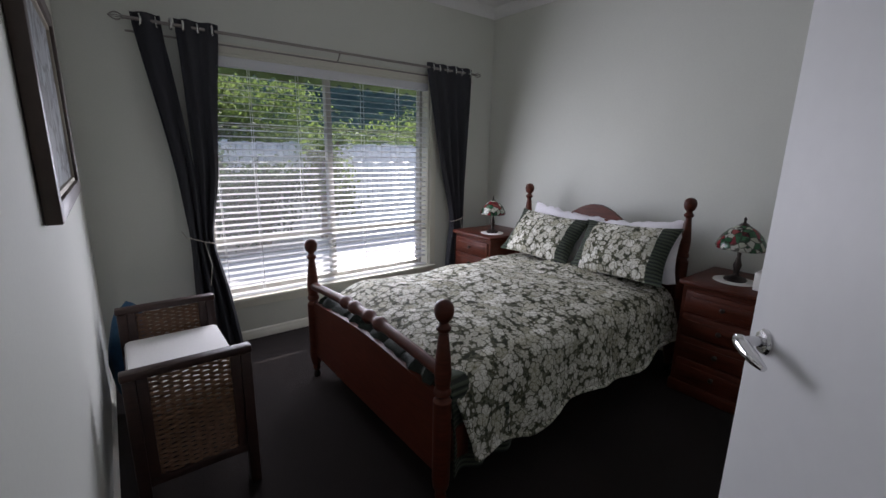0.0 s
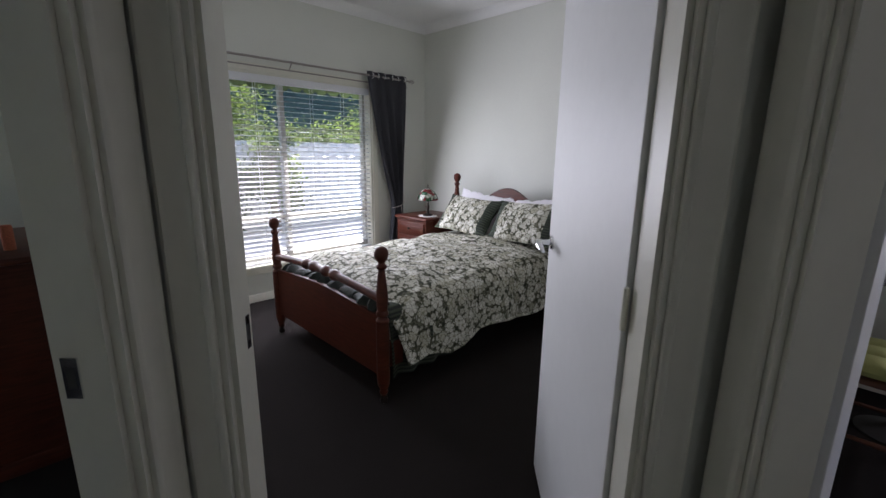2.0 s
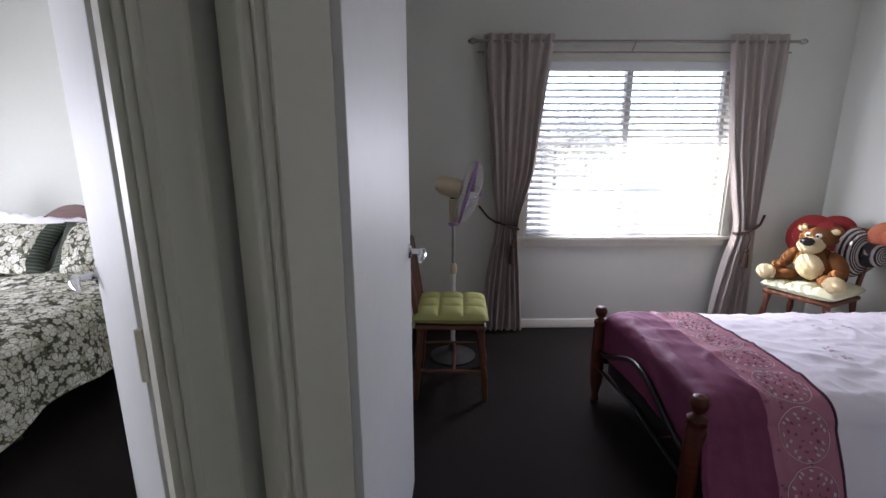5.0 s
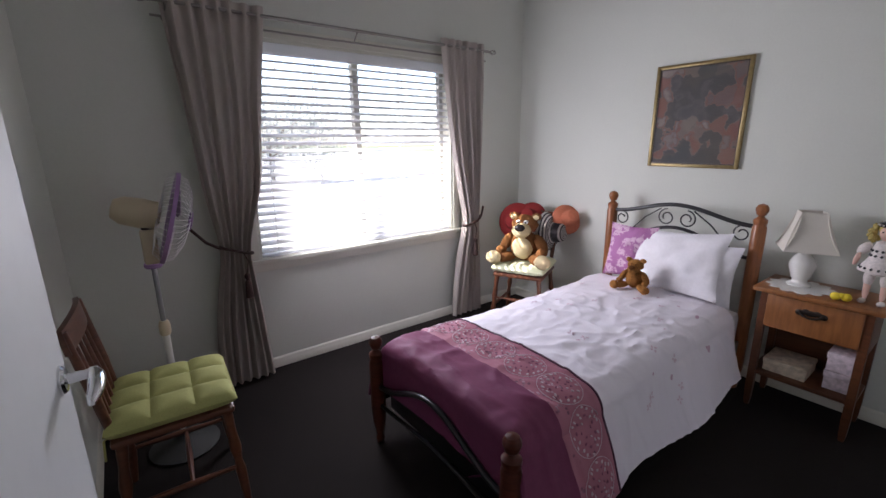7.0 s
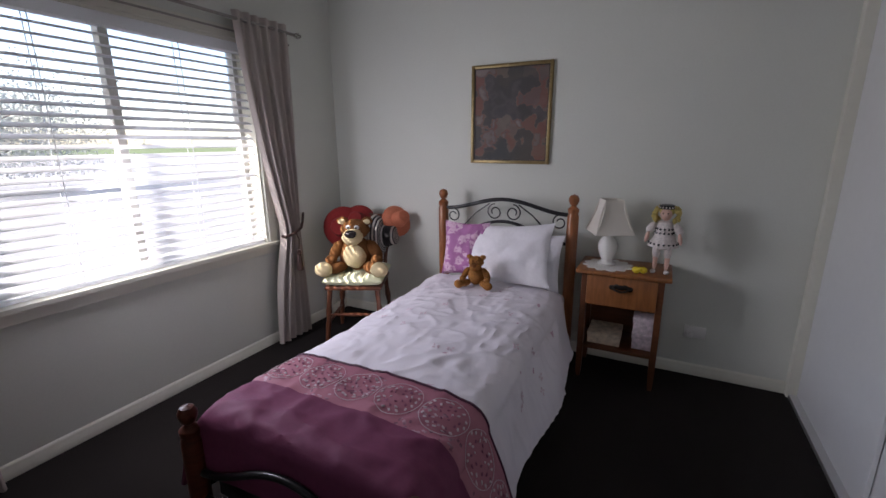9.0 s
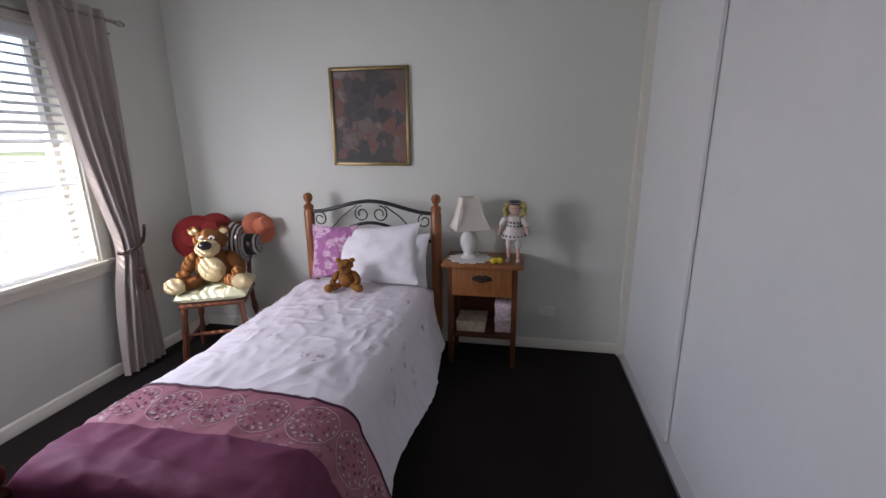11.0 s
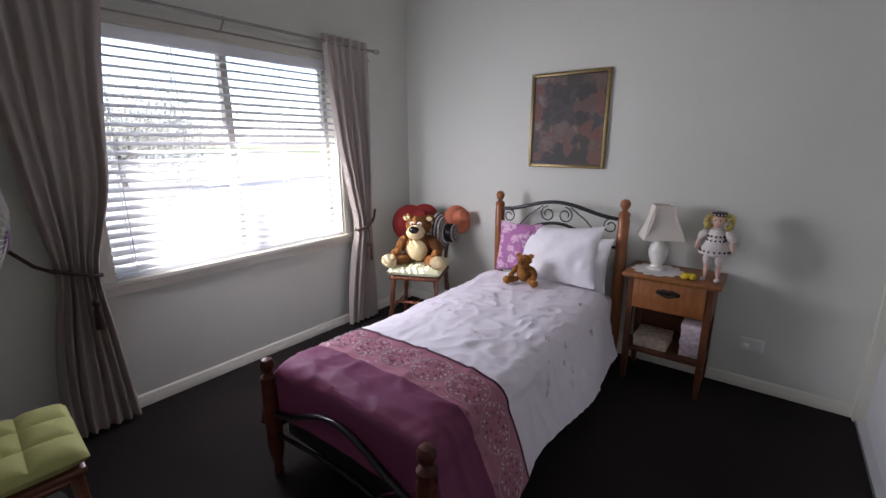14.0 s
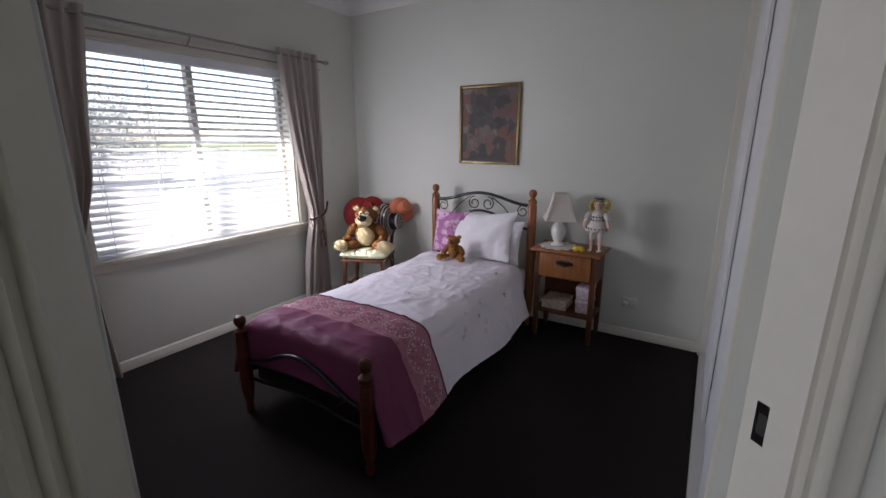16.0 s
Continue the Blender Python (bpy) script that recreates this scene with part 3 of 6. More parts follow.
wall("wall_a_west", (XW, 0.215), (XW, YN), 0.1)
wall("wall_a_north", (XW - 0.1, YN), (XE + 0.2, YN), 0.2, openings=[(WIN_A[0] - XW + 0.1, WIN_A[1] - XW + 0.1, WIN_A[2], WIN_A[3])])
wall("wall_east", (XE, YN), (XE, YS - 0.2), 0.2, openings=[(YN - WIN_B[1], YN - WIN_B[0], WIN_B[2], WIN_B[3])])
wall("wall_a_south", (XE, -0.51), (0.45, -0.51), 0.065)
wall("wall_a_door", (0.45, -0.51), (XW - 0.035, 0.22), 0.1, openings=[(A_HINGE, A_STRIKE, 0, 2.06)])
wall("wall_b_north", (0.45, -0.65), (XE, -0.65), 0.065)
wall("wall_b_south", (XE, YS), (-0.9, YS), 0.2)
BD0 = (0.45 - 1.15 * DIAG, -0.65 - 1.15 * DIAG)
B_HINGE, B_STRIKE = 0.085, 1.0
wall("wall_b_door", BD0, (0.45, -0.65), 0.1, openings=[(1.15 - B_STRIKE, 1.15 - B_HINGE, 0, 2.06)])
wall("wall_b_nib", (BD0[0], -1.62), BD0, 0.1)
wall("wall_b_return", (-0.24, -1.62), (BD0[0], -1.62), 0.08)
wall("wall_b_wardrobe_back", (-0.86, YS), (-0.86, -1.42), 0.08)
wall("wall_hall_third", W3, C3, 0.11, openings=[(0.14, 0.965, 0, 2.06)])
wall("wall_hall_south", (-0.40, -1.36), (-3.0, -1.36), 0.08)
wall("wall_hall_west", (-3.0, -1.36), (-3.0, -0.608), 0.1)
wall("wall_hall_north", (-3.0, -0.608), W3, 0.1)
wall("wall_third_west", (-3.6, -0.48), (-3.6, YN), 0.1)
wall("wall_third_north", (-3.6, YN), (XW - 0.1, YN), 0.2, openings=[(1.05, 2.35, 0.9, 2.05)])

# skirting and cornice, room by room
for p0, p1 in [((XW, 0.24), (XW, YN)), ((XW, YN), (XE, YN)), ((XE, YN), (XE, -0.51)), ((XE, -0.51), (0.47, -0.51)),
               ((0.47, -0.65), (XE, -0.65)), ((XE, -0.65), (XE, YS)), ((XE, YS), (-0.24, YS))]:
    strip("baseboard", p0, p1, SKIRT, 0, M_TRIM, "white painted moulded skirting board", "baseboard")
    strip("trim", p0, p1, COVE, 2.7, M_CEIL, "white plaster cove cornice", "cornice")
strip("trim", (0.45, -0.51), (XW, 0.185), COVE, 2.7, M_CEIL, "white plaster cove cornice", "cornice")
strip("trim", BD0, (0.45, -0.65), COVE, 2.7, M_CEIL, "white plaster cove cornice", "cornice")

ARCH = [(0, 0), (0, 0.010), (0.004, 0.014), (0.010, 0.015), (0.014, 0.011), (0.020, 0.0105), (0.036, 0.0125), (0.048, 0.017), (0.054, 0.0205), (0.060, 0.021), (0.064, 0.018), (0.068, 0.017), (0.068, 0)]


def doorway(name, p0, p1, thick, s0, s1, head=2.06, label="white painted moulded door frame", stop=(0.045, 0.09)):
    """Lining, stops and moulded architraves of an opening from s0 to s1 in a wall from p0 to p1."""
    m, n = frame_at(p0, p1)
    top = thing(name, label, "door frame")
    top["kind"] = "structure"
    e = 0.003
    bm = boxes((s0 - 0.001, -e, 0, s0 + 0.02, thick + e, head), (s1 - 0.02, -e, 0, s1 + 0.001, thick + e, head), (s0 + 0.02, -e, head - 0.02, s1 - 0.02, thick + e, head + 0.001), m=m)
    part("lining", bm, M_TRIM, top, smooth=False)
    bm = boxes((s0 + 0.02, stop[0], 0, s0 + 0.032, stop[1], head - 0.02), (s1 - 0.032, stop[0], 0, s1 - 0.02, stop[1], head - 0.02), m=m)
    part("door_stop", bm, M_TRIM, top, smooth=False)
    for side, y in ((-1, 0.0), (1, thick)):
        for s, d in ((s0 + 0.008, -1), (s1 - 0.008, 1)):
            prof = [(s + d * x, y + side * (t + 0.0035)) for x, t in ARCH]
            part("architrave", prism(prof, m, head + 0.06), M_TRIM, top)
        bm = boxes((s0 - 0.06, y if side > 0 else y - 0.02, head - 0.008, s1 + 0.06, y + 0.02 if side > 0 else y, head + 0.062), m=m)
        part("architrave", bm, M_TRIM, top, smooth=False)
    return top, m


def strike(parent, m, s, y, z, d):
    """A strike plate with its hole on a jamb; d: the way that the jamb faces."""
    bm = boxes((s, y - 0.012, z - 0.035, s + d * 0.003, y + 0.014, z + 0.035), m=m)
    p = part("strike_plate", bm, M_CHROME, parent, "chrome strike plate", smooth=False)
    # flat dark slab paints the shade inside the hole
    bm = boxes((s + d * 0.0031, y - 0.006, z - 0.018, s + d * 0.0036, y + 0.008, z + 0.018), m=m)
    part("latch_hole", bm, M_DARKFILL, p, smooth=False)


fa, ma = doorway("door_frame_1", (0.45, -0.51), (XW - 0.035, 0.22), 0.1, A_HINGE, A_STRIKE)
strike(fa, ma, A_STRIKE - 0.02, 0.022, 1.0, -1)
fb, mb = doorway("door_frame_2", BD0, (0.45, -0.65), 0.1, 1.15 - B_STRIKE, 1.15 - B_HINGE)
strike(fb, mb, 1.15 - B_STRIKE + 0.02, 0.03, 1.03, 1)
fc, mc = doorway("door_frame_3", W3, C3, 0.11, 0.14, 0.965, stop=(0.015, 0.06))
strike(fc, mc, 0.945, 0.085, 1.0, -1)


def lever(parent, x, y, z, side):
    """A chrome lever on a round rose; side: -1 or 1, the face that it sits on."""
    turn = Matrix.Translation((x, y, z)) @ Matrix.Rotation(radians(-90 * side), 4, "X")
    bm = lathe([(0.027, 0), (0.027, 0.004), (0.023, 0.009), (0.011, 0.011), (0.009, 0.04), (0.012, 0.045), (0.012, 0.056), (0.006, 0.06)], 20, turn)
    tube([(x, y + side * 0.05, z), (x - 0.02, y + side * 0.055, z), (x - 0.05, y + side * 0.056, z - 0.004), (x - 0.08, y + side * 0.054, z - 0.009), (x - 0.1, y + side * 0.05, z - 0.014)], [0.012, 0.014, 0.0135, 0.011, 0.006], 12, bm)
    part("door_handle", bm, M_CHROME, parent, "chrome lever handle on a round rose")


def door_leaf(name, hinge, yaw, width, label):
    """A flush leaf, hinged at its origin, running along its own x; open as yaw says."""
    d = thing(name, label, "door", m=Matrix.Translation((*hinge, 0)) @ Matrix.Rotation(radians(yaw), 4, "Z"))
    d["kind"] = "structure"
    part("leaf", boxes((0.003, -0.0175, 0.012, width, 0.0175, 2.035), bevel=0.002), M_DOOR, d, smooth=False)
    lever(d, width - 0.062, 0.0175, 1.03, 1)
    lever(d, width - 0.062, -0.0175, 1.03, -1)
    part("latch_plate", boxes((width - 0.0005, -0.011, 0.985, width + 0.0015, 0.011, 1.075)), M_CHROME, d, smooth=False)
    for z in (0.22, 1.05, 1.82):
        part("hinge", lathe([(0.006, z - 0.045), (0.0065, z - 0.04), (0.0065, z + 0.04), (0.006, z + 0.045)], 10, Matrix.Translation((-0.004, 0.018, 0))), M_TRIM, d)
    return d


door_leaf("door_1", (0.366, -0.413), 42.0, 0.815, "white painted flush bedroom door standing open")
door_leaf("door_2", (0.405, -0.723), -2.7, 0.872, "white painted flush bedroom door open against the wall")


# ---- windows ----
def window(name, m, w, z0, z1, mull, transom, mat, label, screen=0.0):
    """A window in the opening 0..w of its own x; y points outside."""
    win = thing(name, label, "window", m=m)
    win["kind"] = "structure"
    y0, y1 = 0.10, 0.15
    bm = boxes((0, y0, z0, 0.045, y1, z1), (w - 0.045, y0, z0, w, y1, z1), (0.045, y0, z0, w - 0.045, y1, z0 + 0.045), (0.045, y0, z1 - 0.045, w - 0.045, y1, z1), bevel=0.003)
    part("window_frame", bm, mat, win, smooth=False)
    part("mullion", boxes((mull - 0.022, y0 - 0.01, z0 + 0.045, mull + 0.022, y1 - 0.002, z1 - 0.045), bevel=0.003), mat, win, smooth=False)
    if transom:
        part("transom", boxes((0.045, y0 - 0.004, transom - 0.025, w - 0.045, y1 - 0.004, transom + 0.025), bevel=0.003), mat, win, smooth=False)
    for xa, xb in ((0.045, mull - 0.022), (mull + 0.022, w - 0.045)):
        for za, zb in ([(z0 + 0.045, transom - 0.025), (transom + 0.025, z1 - 0.045)] if transom else [(z0 + 0.045, z1 - 0.045)]):
            g = part("pane", boxes((xa, 0.122, za, xb, 0.127, zb)), M_GLASS, win, smooth=False)
            g.visible_shadow = False
    if screen:
        for xa, xb in ((0.03, mull - 0.004), (mull + 0.004, w - 0.03)):
            part("insect_screen", boxes((xa, 0.153, z0 + 0.03, xb, 0.1545, screen)), M_SCREEN, win, "fine pale insect screen over the lower sash", smooth=False)
            part("screen_rail", boxes((xa, 0.151, screen, xb, 0.16, screen + 0.008), bevel=0.002), mat, win, smooth=False)
    bm = boxes((-0.001, -0.004, z0, 0.014, y0, z1), (w - 0.014, -0.004, z0, w + 0.001, y0, z1), (0.014, -0.004, z1 - 0.014, w - 0.014, y0, z1 + 0.001))
    part("reveal", bm, M_TRIM, win, smooth=False)
    part("window_sill", boxes((-0.075, -0.035, z0 - 0.022, w + 0.075, y0, z0 + 0.004), bevel=0.004), M_TRIM, win, smooth=False)
    part("apron", boxes((-0.06, -0.018, z0 - 0.075, w + 0.06, -0.002, z0 - 0.022), bevel=0.003), M_TRIM, win, smooth=False)
    bm = boxes((-0.065, -0.018, z0 + 0.004, -0.002, -0.002, z1 + 0.065), (w + 0.002, -0.018, z0 + 0.004, w + 0.065, -0.002, z1 + 0.065), (-0.002, -0.018, z1 + 0.002, w + 0.002, -0.002, z1 + 0.065), bevel=0.003)
    part("architrave", bm, M_TRIM, win, smooth=False)
    return win


SCREEN_A, SCREEN_B = 1.545, 1.36
MA = Matrix.Translation((WIN_A[0], YN, 0))
MB = Matrix.Translation((XE, WIN_B[1], 0)) @ Matrix.Rotation(radians(-90), 4, "Z")
window("window_1", MA, WIN_A[1] - WIN_A[0], WIN_A[2], WIN_A[3], 0.91, 0.73, M_ALU, "large aluminium window with a low transom and white surround", SCREEN_A)
window("window_3", Matrix.Translation((-2.55, YN, 0)), 1.3, 0.9, 2.05, 0.65, None, M_ALUW, "two-pane sliding window lighting the far bedroom")
window("window_2", MB, WIN_B[1] - WIN_B[0], WIN_B[2], WIN_B[3], 0.77, None, M_ALUW, "two-pane sliding window with white painted surround", SCREEN_B)


def blind(name, m, w, z0, z1, pitch, tilt, tapes, label, low=0.05):
    """A horizontal slatted blind hung within the window's opening."""
    b = thing(name, label, "window blind", m=m)
    part("headrail", boxes((0.018, 0.0, z1 - 0.075, w - 0.018, 0.06, z1 - 0.016), bevel=0.003), M_SLAT, b, smooth=False)
    part("bottom_rail", boxes((0.02, 0.008, z0 + 0.008, w - 0.02, 0.058, z0 + 0.026), bevel=0.004), M_SLAT, b, smooth=False)
    prof = [(0.025 * c, 0.0022 - 0.0035 * c * c) for c in (-1, -0.5, 0, 0.5, 1)]
    prof += [(y, z - 0.0028) for y, z in prof[::-1]]
    mm = Matrix.Rotation(radians(tilt), 4, "X") @ Matrix(((0, 0, 1, 0), (1, 0, 0, 0), (0, 1, 0, 0), (0, 0, 0, 1)))
    first = None
    z = z0 + low
    while z < z1 - 0.085:
        if first is None:
            s = first = part("slat", prism(prof, mm, w - 0.044), M_SLAT, b)
        else:
            s = new("slat", first.data)
            s.parent = b
        s.location = (0.022, 0.033, z)
        z += pitch
    for x in tapes:
        bm = bmesh.new()
        for y in (0.007, 0.059):
            tube([(x, y, z0 + 0.02), (x, y, z1 - 0.07)], 0.0022, 5, bm)
        part("ladder_cord", bm, M_SLAT, b)
    return b


blind("venetian_blind", MA, 1.82, WIN_A[2], WIN_A[3], 0.0435, 6, (0.08, 0.32, 0.65, 1.17, 1.5, 1.75), "open white horizontal slatted blind filling the window", 0.1)
blind("venetian_blind", MB, 1.54, WIN_B[2], WIN_B[3], 0.0475, 22, (0.12, 0.45, 1.09, 1.42), "open white horizontal slatted blind filling the window")


# ---- curtains and rods ----
def curtain_rod(name, a, b, z, wall_out, mat, label, brackets, ball=0.022):
    """A double rod from a to b; wall_out: from the rod to the wall."""
    r = thing(name, label, "curtain rod")
    a, b, o = Vector((*a, z)), Vector((*b, z)), Vector((*wall_out, 0))
    part("front_rod", tube([a, b], 0.0095, 12), mat, r)
    part("back_rod", tube([a + o * 0.5 + Vector((0, 0, -0.06)), b + o * 0.5 + Vector((0, 0, -0.06))], 0.006, 10), mat, r)
    for p, d in ((a, (a - b).normalized()), (b, (b - a).normalized())):
        bm = bmesh.new()
        for k in range(6):
            ang = k * math.pi / 3
            side = Vector((-d.y, d.x, 0)) * math.cos(ang) + Vector((0, 0, 1)) * math.sin(ang)
            tube([p + d * (0.07 * i / 6) + side * ball * math.sin(math.pi * i / 6) for i in range(7)], 0.0022, 5, bm)
        blob(bm, p + d * 0.004, (0.012, 0.012, 0.012), sub=1)
        part("finial", bm, mat, r, "open wire cage finial")
    for f in brackets:
        p = a.lerp(b, f)
        bm = tube([p + Vector((0, 0, -0.012)), p + o * 0.5 + Vector((0, 0, -0.06)), p + o * 0.98 + Vector((0, 0, -0.055))], 0.005, 6)
        lathe([(0.018, 0), (0.018, 0.004)], 12, Matrix.Translation(p + o * 0.985 + Vector((0, 0, -0.055))) @ o.to_track_quat("Z", "Y").to_matrix().to_4x4(), bm)
        tube([p + Vector((0, 0, -0.02)), p + Vector((0, 0, 0.012))], 0.006, 6, bm)
        part("bracket", bm, mat, r)
    return r


curtain_rod("curtain_rod", (0.06, 2.995), (2.66, 2.995), 2.09, (0, 0.09), M_STEEL, "thin double metal curtain rod with cage finials", (0.04, 0.49, 0.96))
curtain_rod("curtain_rod", (2.865, -1.17), (2.865, -3.40), 2.142, (0.10, 0), M_STEEL, "thin double metal curtain rod with glass knob finials", (0.03, 0.49, 0.97), 0.018)


def curtain(name, m, keys, pleats, depth, mat, label, tie, z_top, eyelets=0, tie_mat=None, tassel=0.0, seed=0, split=0.0):
    """A gathered curtain. keys: rows (height, one edge, other edge) along its own x; it hangs about y = 0, with the room at negative y."""
    c = thing(name, label, "curtain", m=m)
    hs = [k[0] for k in keys]

    def edge(z, i):
        return float(np.interp(z, hs, [k[i] for k in keys]))

    def smooth_edge(z, i):
        return sum(edge(z + d, i) for d in (-0.09, -0.045, 0, 0.045, 0.09)) / 5

    z0, z1 = hs[0], hs[-1]
    full = abs(keys[-1][2] - keys[-1][1])

    def fn(u, v):
        z = z0 + (z1 - z0) * v
        a, b = smooth_edge(z, 1), smooth_edge(z, 2)
        w = abs(b - a)
        uu = u + 0.012 * math.sin(5 * z + seed + 9 * u)
        x = a + (b - a) * uu
        amp = depth * (0.75 + 0.35 * min(1.6, full / max(w, 0.05)) - 0.35)
        amp *= 0.8 + 0.3 * math.sin(u * 23 + seed)
        k = math.sin(2 * math.pi * pleats * u + seed + 0.5 * math.sin(2.5 * z + seed + u * 3))
        return Vector((x, amp * (k + 0.22 * math.sin(6.0 * u * pleats + 3 * z)), z))

    if split:
        def opened(z):
            return 0.13 * min(1.0, max(0.0, (z - 1.2) / 0.8))

        def first_half(u, v):
            return fn(u * (split - opened(z0 + (z1 - z0) * v)), v)

        def second_half(u, v):
            a = split + 0.3 * opened(z0 + (z1 - z0) * v)
            return fn(a + u * (1 - a), v) + Vector((0, -0.004, 0))
        part("drape", sheet(first_half, pleats * 6, 56, 0.003), mat, c)
        part("drape", sheet(second_half, pleats * 8, 56, 0.003), mat, c)
    else:
        part("drape", sheet(fn, pleats * 12, 56, 0.003), mat, c)
    if eyelets:
        for k in range(eyelets):
            u = (k + 0.5) / eyelets
            p = fn(u, 1 - 0.045 / (z1 - z0))
            ring = [(p.x + 0.003 * math.cos(a), p.y + 0.03 * math.cos(a) * (1 if k % 2 else -1) * 0.7, z_top + 0.03 * math.sin(a)) for a in np.linspace(0, 2 * math.pi, 16, endpoint=False)]
            part("eyelet", tube(ring, 0.006, 6, closed=True), M_CHROME, c)
    if tie:
        z, x_hook, z_hook = tie
        a, b = sorted((smooth_edge(z, 1), smooth_edge(z, 2)))
        mid, half = (a + b) / 2, (b - a) / 2 + 0.006
        bm = tube([(mid + half * math.cos(t), -(depth + 0.022) * math.sin(t) if math.sin(t) > 0 else -0.03 * math.sin(t), z + 0.35 * (mid + half * math.cos(t) - mid) * (1 if x_hook > mid else -1)) for t in np.linspace(0, 2 * math.pi, 28, endpoint=False)], 0.0095 if tassel else 0.003, 6, closed=True)
        e = a if x_hook < mid else b
        tube([(e, -0.012, z + 0.02), ((e + x_hook) / 2, 0.02, (z + z_hook) / 2 - 0.01), (x_hook, 0.055, z_hook)], 0.0095 if tassel else 0.003, 6, bm)
        part("tieback", bm, tie_mat, c)
        if tassel:
            tx = mid + (0.02 if x_hook < mid else -0.02)
            y = -depth - 0.03
            bm = tube([(tx, y, z), (tx + 0.025, y, z - 0.06), (tx + 0.01, y - 0.004, z - 0.14)], 0.004, 6)
            lathe([(0.005, 0), (0.016, -0.012), (0.017, -0.03), (0.011, -0.042), (0.017, -0.055), (0.023, -tassel), (0.014, -tassel - 0.005)], 14, Matrix.Translation((tx + 0.01, y - 0.004, z - 0.13)), bm)
            part("tassel", bm, tie_mat, c)
        else:
            part("cord_end", tube([(mid, -depth - 0.02, z), (mid + 0.03, -depth - 0.02, z - 0.16), (mid + 0.01, -depth - 0.015, z - 0.3)], 0.003, 6), tie_mat, c)
    return c


MCA = Matrix.Translation((0, 2.995, 0))
curtain("curtain", MCA, [(0.02, 0.25, 0.52), (0.4, 0.255, 0.47), (0.8, 0.265, 0.385), (1.2, 0.225, 0.46), (2.13, 0.09, 0.53)], 4, 0.03, M_CHAR,
        "charcoal eyelet curtain gathered by a thin cord tieback", (0.8, 0.22, 0.86), 2.09, 6, M_CORD, 0.0, 1, 0.44)
curtain("curtain", MCA, [(0.02, 2.36, 2.58), (0.4, 2.38, 2.58), (0.78, 2.43, 2.56), (1.2, 2.31, 2.59), (2.13, 2.11, 2.63)], 4, 0.03, M_CHAR,
        "charcoal eyelet curtain gathered by a thin cord tieback", (0.78, 2.62, 0.86), 2.09, 6, M_CORD, 0.0, 2.4)
MCB = Matrix.Translation((2.865, 0, 0)) @ Matrix.Rotation(radians(-90), 4, "Z")
curtain("curtain", MCB, [(0.02, 1.22, 1.55), (0.45, 1.26, 1.52), (0.86, 1.34, 1.48), (1.25, 1.28, 1.60), (2.19, 1.215, 1.70)], 7, 0.026, M_TAUPE,
        "taupe pleated curtain held by a brown tasselled cord", (0.86, 1.20, 1.0), 2.142, 0, M_TASSEL, 0.15, 0.5)
curtain("curtain", MCB, [(0.02, 3.02, 3.35), (0.3, 3.05, 3.34), (0.6, 3.10, 3.32), (0.82, 3.16, 3.30), (1.05, 3.10, 3.32), (1.4, 3.03, 3.345), (2.19, 2.93, 3.35)], 6, 0.026, M_TAUPE,
        "taupe pleated curtain held by a brown tasselled cord", (0.82, 3.40, 0.92), 2.142, 0, M_TASSEL, 0.15, 1.9)

# ---- wardrobe with sliding doors ----
wr = thing("sliding_wardrobe", "built-in wardrobe with plain white sliding doors", "wardrobe")
part("side_jamb", boxes((-0.30, YS + 0.0, 0, -0.215, YS + 0.055, 2.7), bevel=0.004), M_TRIM, wr, smooth=False)
part("end_jamb", boxes((-0.30, -1.665, 0, -0.23, -1.622, 2.7), bevel=0.003), M_TRIM, wr, smooth=False)
part("bottom_track", boxes((-0.30, YS + 0.055, 0, -0.225, -1.665, 0.025), bevel=0.003), M_STRIP, wr, smooth=False)
part("head_track", boxes((-0.30, YS + 0.055, 2.36, -0.225, -1.665, 2.42), bevel=0.003), M_TRIM, wr, smooth=False)
part("bulkhead", boxes((-0.29, YS + 0.055, 2.42, -0.235, -1.665, 2.7)), M_WALL, wr, smooth=False)
for k, (ya, yb, x) in enumerate(((YS + 0.055, -2.95, -0.262), (-2.99, -2.28, -0.282), (-2.32, -1.665, -0.262))):
    part("sliding_panel", boxes((x - 0.016, ya + 0.002, 0.025, x, yb - 0.002, 2.36), bevel=0.002), M_DOOR, wr, smooth=False)


# ---- first bedroom ----
def ball_post(base, ball_z, r=0.032):
    """Profile of a turned bed post with a ball on top; square foot below."""
    h = ball_z
    return [(r * 0.55, base), (r * 0.75, base + 0.015), (r * 0.62, base + 0.03), (r * 1.0, base + 0.06), (r * 1.12, base + 0.1), (r * 1.12, h - 0.36), (r * 0.85, h - 0.35), (r * 0.8, h - 0.34),
            (r * 1.05, h - 0.33), (r * 1.05, h - 0.315), (r * 0.85, h - 0.305), (r * 0.95, h - 0.28), (r * 1.02, h - 0.24), (r * 0.85, h - 0.17), (r * 0.6, h - 0.1), (r * 0.55, h - 0.085),
            (r * 0.85, h - 0.075), (r * 0.9, h - 0.065), (r * 0.6, h - 0.055), (r * 0.5, h - 0.047), (r * 0.62, h - 0.042), (r * 0.95, h - 0.03), (r * 1.15, h - 0.008), (r * 1.15, h + 0.008),
            (r * 0.95, h + 0.026), (r * 0.55, h + 0.036), (0, h + 0.04)]


